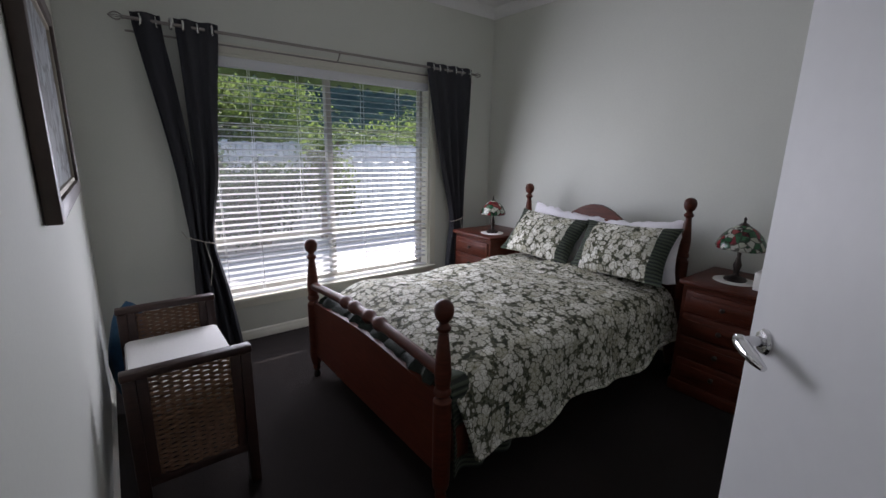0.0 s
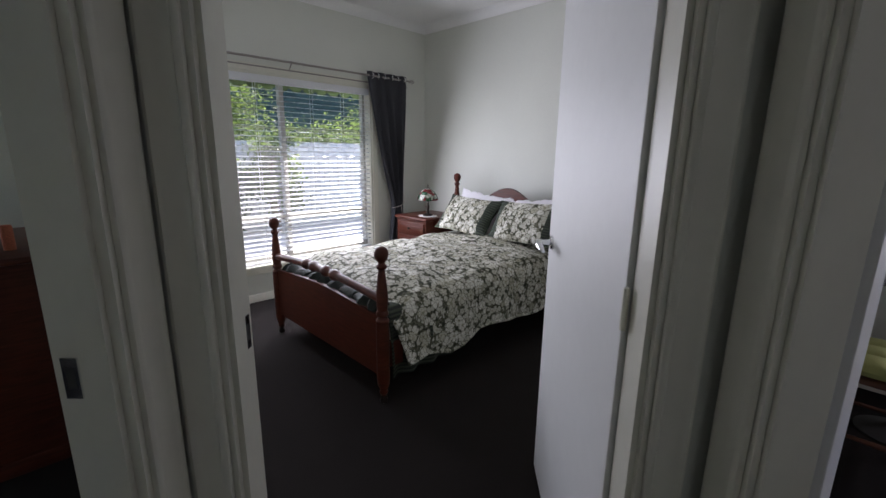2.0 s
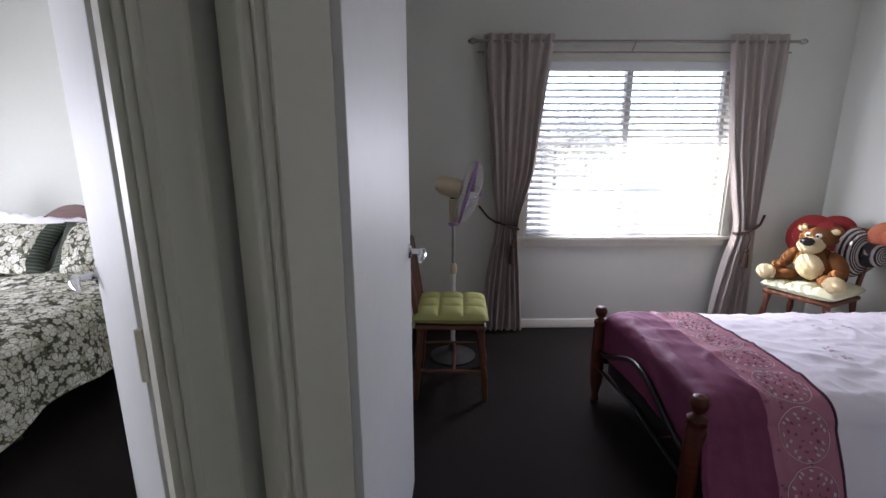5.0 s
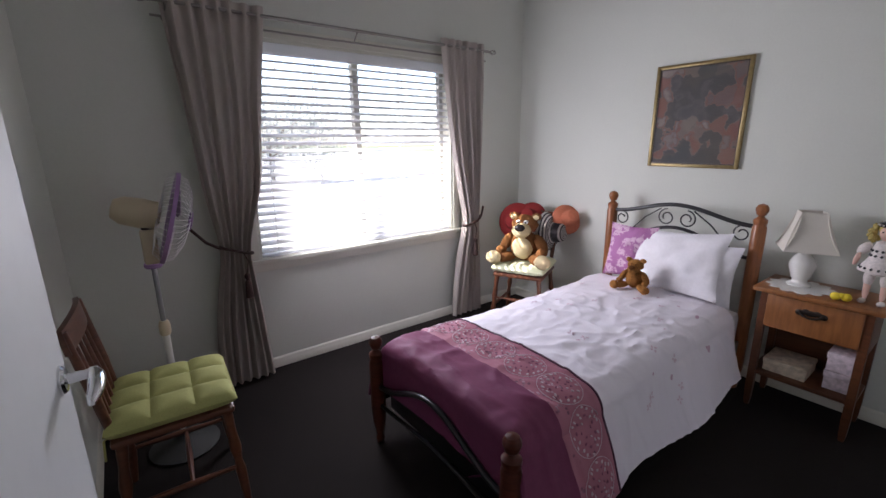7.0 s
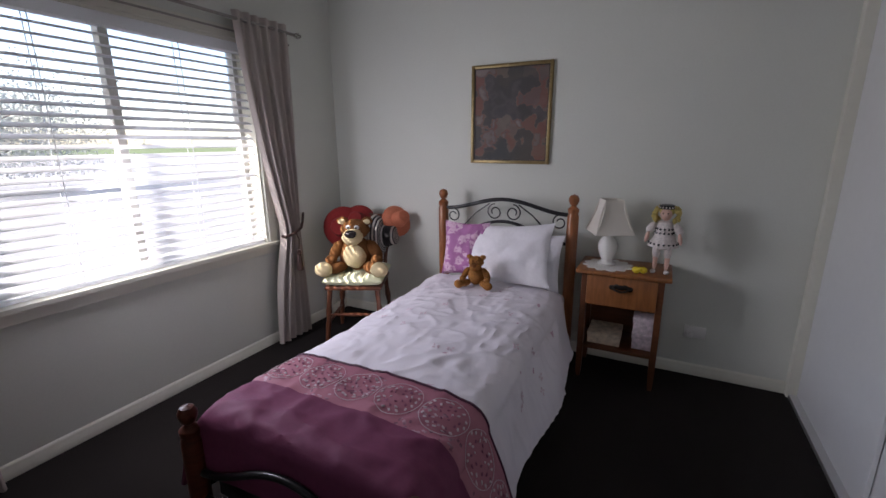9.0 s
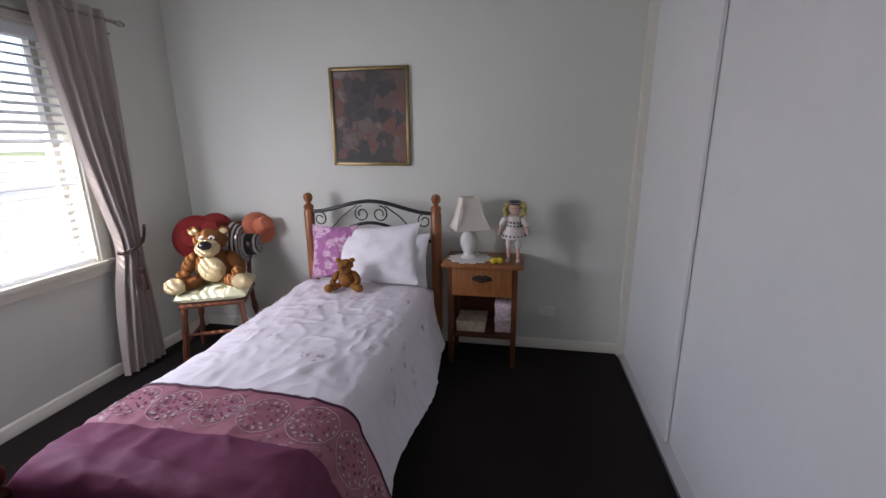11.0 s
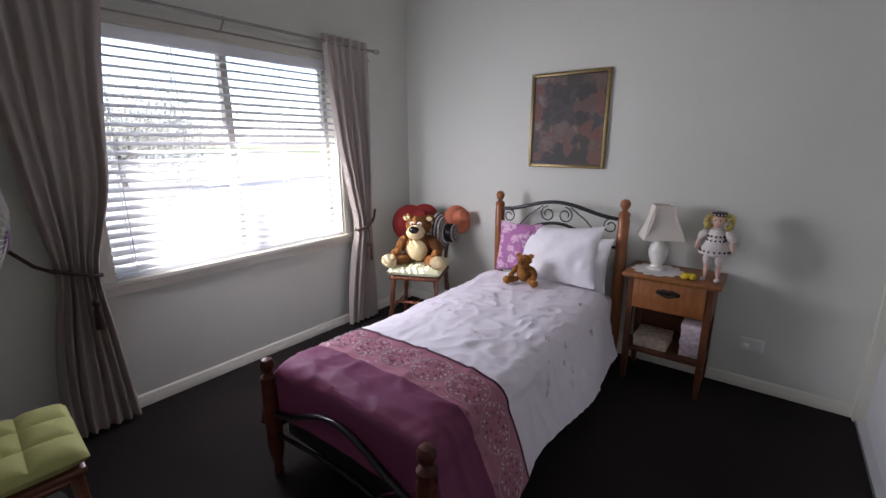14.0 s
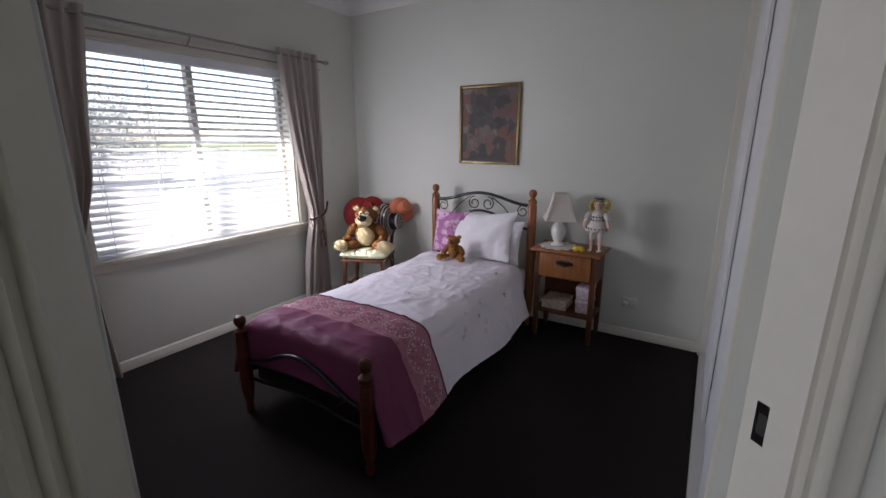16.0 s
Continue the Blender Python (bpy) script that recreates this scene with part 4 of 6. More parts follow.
BX0, BX1, BY0, BY1 = 0.78, 2.684, 1.0, 2.279
bed = thing("double_bed", "red-brown turned wooden double bed with ball-topped posts", "bed")
for x, y, z in ((BX0, BY0, 0.846), (BX0, BY1, 0.846), (BX1, BY0, 1.113), (BX1, BY1, 1.113)):
    part("bed_post", lathe(ball_post(0.05, z), 24, Matrix.Translation((x, y, 0))), M_MAHOG, bed)
    part("castor", lathe([(0.012, 0), (0.02, 0.006), (0.022, 0.02), (0.018, 0.035), (0.01, 0.05), (0.01, 0.06)], 12, Matrix.Translation((x, y, 0))), M_BRONZE, bed)


def arched_panel(x, y0, y1, z0, z_side, z_mid, t, power=1.4):
    """An upright board in a plane of x, its top edge arched."""
    bm = bmesh.new()
    n = 28
    fr, bk = [], []
    for xs, out in ((x - t / 2, fr), (x + t / 2, bk)):
        lo, hi = [], []
        for i in range(n + 1):
            u = i / n
            k = max(0.0, math.sin(math.pi * u)) ** power
            lo.append(bm.verts.new((xs, y0 + (y1 - y0) * u, z0)))
            hi.append(bm.verts.new((xs, y0 + (y1 - y0) * u, z_side + (z_mid - z_side) * k)))
        out.extend((lo, hi))
        for i in range(n):
            bm.faces.new((lo[i], lo[i + 1], hi[i + 1], hi[i]))
    for a, b in ((fr[0], bk[0]), (fr[1], bk[1])):
        for i in range(n):
            bm.faces.new((a[i], a[i + 1], b[i + 1], b[i]))
    for i in (0, n):
        bm.faces.new((fr[0][i], fr[1][i], bk[1][i], bk[0][i]))
    return bm


part("footboard", arched_panel(BX0, BY0 + 0.025, BY1 - 0.025, 0.16, 0.505, 0.54, 0.026), M_MAHOG, bed)
rail = []
rr = []
for i in range(61):
    u = i / 60
    y = BY0 + 0.02 + (BY1 - BY0 - 0.04) * u
    d = abs(u - 0.5)
    r = 0.024
    for c, w in ((0.36, 0.018), (0.64, 0.018), (0.44, 0.02), (0.56, 0.02)):
        r += 0.013 * math.exp(-((u - c) / w) ** 2)
    r -= 0.005 * math.exp(-((d - 0.10) / 0.012) ** 2)
    rail.append((BX0, y, 0.60 + 0.035 * math.sin(math.pi * u)))
    rr.append(r)
part("foot_rail", tube(rail, rr, 14), M_MAHOG, bed)
part("headboard", arched_panel(BX1 + 0.005, BY0 + 0.025, BY1 - 0.025, 0.3, 0.82, 1.045, 0.03, 3.2), M_MAHOG, bed)
for y in (BY0 + 0.005, BY1 - 0.005):
    part("side_rail", boxes((BX0 + 0.02, y - 0.013, 0.2, BX1 - 0.02, y + 0.013, 0.34), bevel=0.004), M_MAHOG, bed)

tagged(part("mattress", boxes((BX0 + 0.13, BY0 + 0.06, 0.28, BX1 - 0.03, BY1 - 0.06, 0.52), bevel=0.03), M_SHEET), "white mattress on the double bed", "mattress")


def drape_sheet(x0, x1, y0, y1, top, over, hang, bulge, seed, waves, nx, ny, foot_hang=0.0, crown=0.05, flare=0.03):
    """A quilt over a bed that lies along x: hang(u) is how far each long side falls; returns fn(u, v)."""
    half = (y1 - y0) / 2
    mid = (y0 + y1) / 2

    def fn(u, v):
        x = x0 + (x1 - x0) * u
        s = (v - 0.5) * 2
        total = half + hang(u, s)
        d = abs(s) * total
        r = over
        z_edge = top
        if d < half - r:
            y, drop = d, 0.0
        elif d < half - r + r * math.pi / 2:
            a = (d - (half - r)) / r
            y, drop = half - r + r * math.sin(a), r * (1 - math.cos(a))
        else:
            rest = d - (half - r) - r * math.pi / 2
            drop = r + rest
            y = half + flare * min(1, rest / 0.2) + 0.018 * math.sin(x * waves + seed + s) * min(1, rest / 0.12)
        z = z_edge - drop + crown * max(0, 1 - (d / half) ** 2)
        p = Vector((x, y, 0))
        nz = noise.noise(Vector((x * 3.1, s * 2.2 + seed, seed))) * bulge + noise.noise(Vector((x * 8, s * 6 + seed, seed + 5))) * bulge * 0.4
        return Vector((x + nz * 0.3, mid + (1 if s > 0 else -1) * y, z + nz * (1 if drop < 0.1 else 0.3)))
    return fn


def hang_a(u, s):
    return (0.35 + 0.03 * math.sin(u * 11) - 0.05 * u - 0.12 * max(0.0, 1 - u / 0.2)) if s < 0 else 0.3


fn_a = drape_sheet(BX0 + 0.07, 2.62, BY0 - 0.02, BY1 + 0.02, 0.575, 0.09, hang_a, 0.035, 3.0, 14, 80, 90, crown=0.045)


def fn_quilt_a(u, v):
    p = fn_a(u, v)
    k = max(0.0, 1 - u / 0.14)
    p.z -= 0.10 * k ** 1.6
    p.x += 0.22 * max(0.0, 0.5 - p.z) * (1 - u) ** 2
    return p


quilt = thing("quilt", "cream flower print quilt with dark olive ground spread on the bed", "quilt")
part("cover", sheet(fn_quilt_a, 90, 100, 0.02), M_FLORAL, quilt)
part("hem", tube([fn_quilt_a(i / 90, 0.0) for i in range(91)], 0.011, 8), M_FLORAL, quilt)
part("hem", tube([fn_quilt_a(0.0, i / 100) for i in range(101)], 0.011, 8), M_FLORAL, quilt)
fn_v = drape_sheet(BX0 + 0.05, 2.5, BY0 + 0.0, BY1 - 0.0, 0.53, 0.07, lambda u, s: 0.37, 0.02, 8.0, 40, 60, 60, crown=0.0, flare=0.015)
tagged(part("bed_valance", sheet(lambda u, v: fn_v(u * 0.35, v), 40, 90, 0.006), M_RUFFLE), "dark green ribbed valance under the quilt", "valance")
bm = tube([(BX0 + 0.055, BY0 + 0.08 + (BY1 - BY0 - 0.16) * i / 30, 0.505 + 0.018 * math.sin(i * 1.7)) for i in range(31)], [0.055 + 0.012 * math.sin(i * 2.1) for i in range(31)], 12)
tagged(part("throw_blanket", bm, M_GREENRIB), "dark green blanket rolled behind the foot rail", "blanket")


def pillow(name, m, w, h, t, mat, label, ends=None, end_mat=None, frill=0.0):
    """A stuffed pillow, upright in its own x and z; ends: widths of the side borders."""
    p = thing(name, label, "pillow", m=m)

    def shape(u, v, face):
        a, b = (u - 0.5) * 2, (v - 0.5) * 2
        k = (max(0, 1 - abs(a) ** 2.2) * max(0, 1 - abs(b) ** 2.2)) ** 0.6
        pinch = 1 - 0.10 * (1 - a * a) * abs(b) ** 3
        pz = 1 - 0.10 * (1 - b * b) * abs(a) ** 3
        n = noise.noise(Vector((a * 2, b * 2, w * 9 + face))) * 0.016 + noise.noise(Vector((a * 5, b * 3.5, w * 7 + face * 3))) * 0.011
        fold = max(0.0, 1 - 7 * abs(noise.noise(Vector((a * 1.6 + b * 1.1, a * 0.8 - b * 2.6, w * 13 + face))))) * 0.012
        return Vector((a * w / 2 * pz, face * (k * t / 2 + 0.003) + (n - fold * face * 0.6) * min(1.0, k * 2), h / 2 + b * h / 2 * pinch * (1 + frill * b * b * noise.noise(Vector((a * 5.5, w * 3, 2.0))))))

    def piece(nm, ua, ub, mt, lab=""):
        bm = bmesh.new()
        n, q = max(4, int(26 * (ub - ua))), 20
        for face in (-1, 1):
            g = [[bm.verts.new(shape(ua + (ub - ua) * i / n, j / q, face)) for j in range(q + 1)] for i in range(n + 1)]
            for i in range(n):
                for j in range(q):
                    bm.faces.new((g[i][j], g[i + 1][j], g[i + 1][j + 1], g[i][j + 1]))
        bmesh.ops.remove_doubles(bm, verts=bm.verts[:], dist=0.0062)
        part(nm, bm, mt, p, lab)

    if ends:
        piece("border", 0.0, ends[0], end_mat, "dark green ruffled border") if ends[0] else None
        piece("case", ends[0], 1 - ends[1], mat)
        piece("border", 1 - ends[1], 1.0, end_mat, "dark green ruffled border") if ends[1] else None
    else:
        piece("case", 0.0, 1.0, mat)
    return p


def lean(x, y, z, yaw, tilt, roll=0):
    return Matrix.Translation((x, y, z)) @ Matrix.Rotation(radians(yaw), 4, "Z") @ Matrix.Rotation(radians(tilt), 4, "X") @ Matrix.Rotation(radians(roll), 4, "Y")


# pillows lean on the headboard, their fronts towards the foot
pillow("pillow", lean(2.36, 1.95, 0.625, -90, -38, 2), 0.66, 0.40, 0.15, M_FLORAL, "flower print pillow with dark green ruffled ends", (0.10, 0.17), M_RUFFLE)
pillow("pillow", lean(2.38, 1.30, 0.62, -90, -36, -3), 0.66, 0.41, 0.15, M_FLORAL, "flower print pillow with dark green ruffled ends", (0.14, 0.16), M_RUFFLE)
pillow("pillow", lean(2.50, 1.92, 0.60, -90, -27, 5), 0.66, 0.43, 0.13, M_SHEET, "white cotton pillow with crumpled edge behind the flowered pillow", frill=0.22)
pillow("pillow", lean(2.51, 1.29, 0.60, -90, -26, -6), 0.68, 0.42, 0.13, M_SHEET, "white cotton pillow with crumpled edge behind the flowered pillow", frill=0.22)


def bedside_chest(name, m, w, d, h, drawers, mat, label):
    """A chest of drawers: its front at negative y of its own axes."""
    c = thing(name, label, "nightstand", m=m)
    part("body", boxes((-w / 2 + 0.02, -d / 2 + 0.02, 0.05, w / 2 - 0.02, d / 2, h - 0.03), bevel=0.004), mat, c, smooth=False)
    part("plinth", boxes((-w / 2 + 0.01, -d / 2 + 0.01, 0, w / 2 - 0.01, d / 2, 0.07), bevel=0.008), mat, c)
    part("top", boxes((-w / 2, -d / 2 - 0.005, h - 0.03, w / 2, d / 2, h), bevel=0.009), mat, c)
    hh = (h - 0.14) / drawers
    for k in range(drawers):
        z = 0.09 + hh * k
        dr = part("drawer", boxes((-w / 2 + 0.045, -d / 2 + 0.004, z + 0.008, w / 2 - 0.045, -d / 2 + 0.03, z + hh - 0.008), bevel=0.006), mat, c)
        bm = boxes((-w / 2 + 0.075, -d / 2 - 0.002, z + 0.04, w / 2 - 0.075, -d / 2 + 0.01, z + hh - 0.04), bevel=0.004)
        part("drawer_panel", bm, mat, dr)
        part("knob", lathe([(0.006, 0), (0.006, 0.012), (0.013, 0.018), (0.014, 0.024), (0.008, 0.03)], 14, Matrix.Translation((0, -d / 2 - 0.002, z + hh / 2)) @ Matrix.Rotation(radians(90), 4, "X")), M_BRONZE, dr, "dark metal knob")
    return c


bedside_chest("nightstand", Matrix.Translation((2.62, 2.63, 0)) @ Matrix.Rotation(radians(-90), 4, "Z"), 0.50, 0.54, 0.70, 4, M_MAHOG, "red-brown wooden nightstand with panelled drawers")
bedside_chest("nightstand", Matrix.Translation((2.71, 0.66, 0)) @ Matrix.Rotation(radians(-90), 4, "Z"), 0.50, 0.50, 0.70, 4, M_MAHOG, "red-brown wooden nightstand with panelled drawers")


def leaded_lamp(m, s, label):
    """A small lamp with a leaded glass dome on a bronze stem."""
    c = thing("table_lamp", label, "table lamp", m=m)
    part("base", lathe([(0.055 * s, 0), (0.06 * s, 0.008), (0.05 * s, 0.018), (0.02 * s, 0.03), (0.012 * s, 0.045), (0.017 * s, 0.07), (0.022 * s, 0.09), (0.014 * s, 0.12), (0.009 * s, 0.14), (0.012 * s, 0.17), (0.008 * s, 0.2), (0.008 * s, 0.27 * s)], 20), M_BRONZE, c)
    prof = [(0.125 * s, 0.19 * s), (0.127 * s, 0.197 * s), (0.118 * s, 0.225 * s), (0.1 * s, 0.26 * s), (0.07 * s, 0.295 * s), (0.035 * s, 0.318 * s), (0.02 * s, 0.325 * s)]
    inner = [(r - 0.004, z - 0.003) for r, z in prof[::-1]]
    part("shade", lathe(prof + inner, 24), M_STAIN, c, "leaded red, green and cream glass shade")
    part("cap", lathe([(0.026 * s, 0.318 * s), (0.024 * s, 0.328 * s), (0.008 * s, 0.336 * s), (0.006 * s, 0.35 * s), (0.009 * s, 0.357 * s), (0, 0.37 * s)], 14), M_BRONZE, c)
    return c


tagged(part("doily", lathe([(0.10, 0), (0.10, 0.003), (0, 0.004)], 28, Matrix.Translation((2.53, 2.55, 0.70))), M_LACE), "round white lace doily on the nightstand", "doily")
leaded_lamp(Matrix.Translation((2.53, 2.55, 0.704)), 0.88, "small leaded glass lamp on the nightstand")
tagged(part("doily", lathe([(0.11, 0), (0.11, 0.003), (0, 0.004)], 28, Matrix.Translation((2.68, 0.70, 0.70))), M_LACE), "round white lace doily on the nightstand", "doily")
leaded_lamp(Matrix.Translation((2.68, 0.70, 0.704)), 1.0, "leaded glass lamp with red roses on the nightstand")
tagged(part("tissue_box", boxes((2.56, 0.46, 0.70, 2.68, 0.58, 0.80), bevel=0.006), M_PLATE), "small white box beside the lamp", "box")

# bench with two raised woven ends
bench = thing("wicker_bench", "dark wooden bench with woven wicker ends and a white cushion", "bench")
X0, X1, Y0, Y1 = -0.165, 0.255, 1.60, 2.35
for x in (X0 + 0.02, X1 - 0.02):
    for y in (Y0, Y1):
        part("leg", boxes((x - 0.02, y - 0.02, 0, x + 0.02, y + 0.02, 0.6), bevel=0.004), M_DARKW, bench)
for y in (Y0, Y1):
    part("top_rail", boxes((X0 - 0.005, y - 0.024, 0.6, X1 + 0.005, y + 0.024, 0.632), bevel=0.008), M_DARKW, bench)
    part("lower_rail", boxes((X0 + 0.04, y - 0.014, 0.16, X1 - 0.04, y + 0.014, 0.19), bevel=0.004), M_DARKW, bench)
    for x in (X0 + 0.04, X1 - 0.075):
        part("stile", boxes((x, y - 0.014, 0.19, x + 0.035, y + 0.014, 0.6), bevel=0.003), M_DARKW, bench)
    bm = bmesh.new()
    n = 9
    for i in range(n):
        x = X0 + 0.085 + (X1 - X0 - 0.17) * i / (n - 1)
        tube([(x, y, 0.19), (x, y, 0.6)], 0.003, 4, bm)
    rows = 40
    for j in range(rows):
        z = 0.197 + j * 0.4 / rows
        pts = [(X0 + 0.075 + (X1 - X0 - 0.15) * i / 32, y + 0.0065 * math.sin(math.pi * i / 4 + math.pi * j), z + 0.001 * math.sin(i * 1.3 + j)) for i in range(33)]
        tube(pts, 0.0058, 5, bm)
    part("woven_panel", bm, M_WICKER, bench, "woven brown wicker panel")["kind"] = "stuff"
part("seat", boxes((X0 + 0.005, Y0 + 0.02, 0.37, X1 - 0.005, Y1 - 0.02, 0.40), bevel=0.005), M_DARKW, bench)
tagged(part("seat_cushion", boxes((X0 + 0.012, Y0 + 0.035, 0.40, X1 + 0.0, Y1 - 0.035, 0.478), bevel=0.025), M_CUSHW), "thick white cushion lying on the wicker bench", "cushion")
bm = blob(bmesh.new(), (-0.12, 2.49, 0.30), (0.10, 0.08, 0.3), sub=3, rough=0.15)
tagged(part("cloth_bag", bm, M_BLUE), "dark blue cloth bag standing behind the bench", "bag")


def picture(name, m, w, h, rim, depth, frame_mat, slip_mat, art_mat, label, slip=0.012):
    """A framed picture, upright in its own x and z, facing negative y."""
    c = thing(name, label, "picture", m=m)
    for nm, sx in (("frame_side", 0), ("frame_side", w - rim)):
        part(nm, boxes((sx, -depth, 0, sx + rim, 0, h), bevel=0.004), frame_mat, c)
    for nm, sz in (("frame_rail", 0), ("frame_rail", h - rim)):
        part(nm, boxes((rim, -depth, sz, w - rim, 0, sz + rim), bevel=0.004), frame_mat, c)
    a, b = rim, rim + slip
    bm = boxes((a, -depth * 0.7, a, b, -0.004, h - a), (w - b, -depth * 0.7, a, w - a, -0.004, h - a), (b, -depth * 0.7, a, w - b, -0.004, b), (b, -depth * 0.7, h - b, w - b, -0.004, h - a))
    part("slip", bm, slip_mat, c, smooth=False)
    part("canvas", boxes((b, -depth * 0.45, b, w - b, -0.005, h - b)), art_mat, c, smooth=False)
    return c


picture("framed_picture", Matrix.Translation((XW + 0.002, 1.22, 1.21)) @ Matrix.Rotation(radians(90), 4, "Z"), 0.95, 0.66, 0.05, 0.035, M_FRAMED, M_FRAMEL, M_CANVAS2, "dark framed pale print of bare trees hung on the wall", 0.014)

# ---- second bedroom ----
SX0, SX1, SYF, SYH = 0.997, 1.882, -1.774, -3.694
sb = thing("single_bed", "single bed with turned wooden posts and black metal scrollwork", "bed")
for x in (SX0, SX1):
    for y, h in ((SYF, 0.562), (SYH, 1.10)):
        prof = [(0.014, 0), (0.02, 0.01), (0.022, 0.03), (0.016, 0.05), (0.026, 0.09), (0.033, 0.13), (0.035, 0.2), (0.035, h - 0.12), (0.03, h - 0.105), (0.03, h - 0.1), (0.034, h - 0.09), (0.034, h - 0.075),
                (0.018, h - 0.062), (0.014, h - 0.055), (0.024, h - 0.045), (0.031, h - 0.025), (0.031, h - 0.012), (0.022, h + 0.006), (0, h + 0.014)]
        # same orange-brown posts throughout; the foot pair is coloured darker
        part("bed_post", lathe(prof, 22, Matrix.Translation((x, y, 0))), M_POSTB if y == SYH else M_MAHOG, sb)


def metal_end(y, zs):
    n = 32
    for z, up, rad in zs:
        pts = [(SX0 + 0.02 + (SX1 - SX0 - 0.04) * i / n, y, z + up * (0.5 - 0.5 * math.cos(2 * math.pi * i / n))) for i in range(n + 1)]
        part("metal_rail", tube(pts, rad, 10), M_BLACK, sb, "black enamelled metal rail")


metal_end(SYH, [(0.985, 0.075, 0.013), (0.80, 0.115, 0.011)])
metal_end(SYF, [(0.32, 0.13, 0.012), (0.22, 0.03, 0.009)])
xm = (SX0 + SX1) / 2


def scroll(cx, cz, r, start, turns, y, flip=1):
    n = 26
    return [(cx + flip * r * (1 - 0.62 * i / n) * math.cos(start + turns * 2 * math.pi * i / n), y, cz + r * (1 - 0.62 * i / n) * math.sin(start + turns * 2 * math.pi * i / n)) for i in range(n + 1)]


for f in (-1, 1):
    bm = tube(scroll(xm + f * 0.062, 0.975, 0.055, math.pi / 2, 1.35, SYH, -f), 0.0045, 6)
    tube([(xm + f * 0.1, SYH, 1.03), (xm + f * 0.2, SYH, 0.96), (xm + f * 0.29, SYH, 0.865), (xm + f * 0.33, SYH, 0.83)], 0.0045, 6, bm)
    tube(scroll(xm + f * 0.365, 0.935, 0.048, math.pi / 2, 1.2, SYH, f), 0.0045, 6, bm)
    part("scroll", bm, M_BLACK, sb, "black wrought metal scroll")
part("base", boxes((SX0 + 0.03, SYH + 0.04, 0.19, SX1 - 0.03, SYF - 0.05, 0.298), bevel=0.004), M_BLACK, sb, "black cloth bed base")
for x in (SX0 + 0.01, SX1 - 0.01):
    part("side_rail", boxes((x - 0.012, SYH + 0.02, 0.24, x + 0.012, SYF - 0.02, 0.31), bevel=0.003), M_BLACK, sb)
tagged(part("mattress", boxes((SX0 + 0.01, SYH + 0.03, 0.30, SX1 - 0.01, SYF - 0.03, 0.49), bevel=0.03), M_SHEET), "white single mattress under the quilt", "mattress")

QY0, QY1 = -3.50, -1.79
HALF = (SX1 - SX0) / 2 + 0.015


def quilt_b(u, v):
    """u runs from the head to the foot, v across; the sides hang and the foot end falls a little."""
    ln = (QY1 - QY0) * 1.14
    s = (v - 0.5) * 2
    side = 0.33 if s < 0 else 0.30
    d = abs(s) * (HALF + side)
    r = 0.08
    if d < HALF - r:
        x, drop = d, 0.0
    elif d < HALF - r + r * math.pi / 2:
        a = (d - HALF + r) / r
        x, drop = HALF - r + r * math.sin(a), r * (1 - math.cos(a))
    else:
        rest = d - HALF + r - r * math.pi / 2
        drop = r + rest
        x = HALF + 0.10 * min(1, rest / 0.3) + 0.022 * math.sin(u * 13 + s * 2) * min(1, rest / 0.15)
    yy = u * ln
    flat = (QY1 - QY0) - 0.05
    if yy < flat:
        y, fall = yy, 0.0
    elif yy < flat + 0.09:
        a = (yy - flat) / 0.09 * math.pi / 2
        y, fall = flat + 0.05 * math.sin(a), 0.05 * (1 - math.cos(a))
    else:
        y, fall = flat + 0.052, 0.05 + (yy - flat - 0.09)
    z = 0.535 + 0.035 * max(0, 1 - (d / HALF) ** 2) - drop - fall * max(0.0, 1 - drop / 0.1)
    px = xm + (1 if s > 0 else -1) * x
    k = 1 if drop < 0.06 else 0.35
    n1 = noise.noise(Vector((px * 3, yy * 2.2, 1.0))) * 0.016
    cr = abs(noise.noise(Vector((px * 9 + yy * 5, yy * 6 - px * 9, 4.0))))
    n2 = 0.008 * max(0.0, 1 - cr * 6) * max(0.25, 1 - abs(u - 0.3) * 1.6)
    drag = abs(noise.noise(Vector((px * 2.2 + yy * 1.2, yy * 7.5 - px * 3.0, 7.0))))
    n2 += 0.005 * max(0.0, 1 - drag * 5) ** 1.5
    if u > 0.74:
        n2 += 0.009 * max(0.0, 1 - abs(noise.noise(Vector((px * 3.2 + yy * 4.0, yy * 6.0 - px * 2.0, 12.0)))) * 4) ** 1.5
    pull = abs(noise.noise(Vector((px * 6.5 - yy * 2.5, yy * 3.0 + px * 1.5, 2.0))))
    n2 += 0.004 * max(0.0, 1 - pull * 5) ** 1.5
    n3 = noise.noise(Vector((px * 11, yy * 9, 9.0))) * 0.006
    if drop > 0.08:
        px += (n1 + n3 + n2) * (1 if s > 0 else -1)
    return Vector((px, QY0 + y, z + (n1 + n2 + n3) * k))


material_blossom = material("faint_blossom_thread", (0.72, 0.57, 0.64), 0.7)
qb = thing("quilt", "pale lilac single quilt with a plum foot end and flowered band", "quilt")
U1, U2 = 0.643, 0.765


def quilt_piece(ua, ub, n):
    """A stretch of the quilt, its corners kept from flicking out."""
    bm = sheet(lambda u, v: quilt_b(ua + (ub - ua) * u, v), n, 110, 0.008)
    for v in bm.verts:
        v.co.x = min(max(v.co.x, xm - HALF - 0.15), xm + HALF + 0.15)
        v.co.y = min(v.co.y, QY1 + 0.03)
        v.co.z = max(v.co.z, 0.16)
    return bm


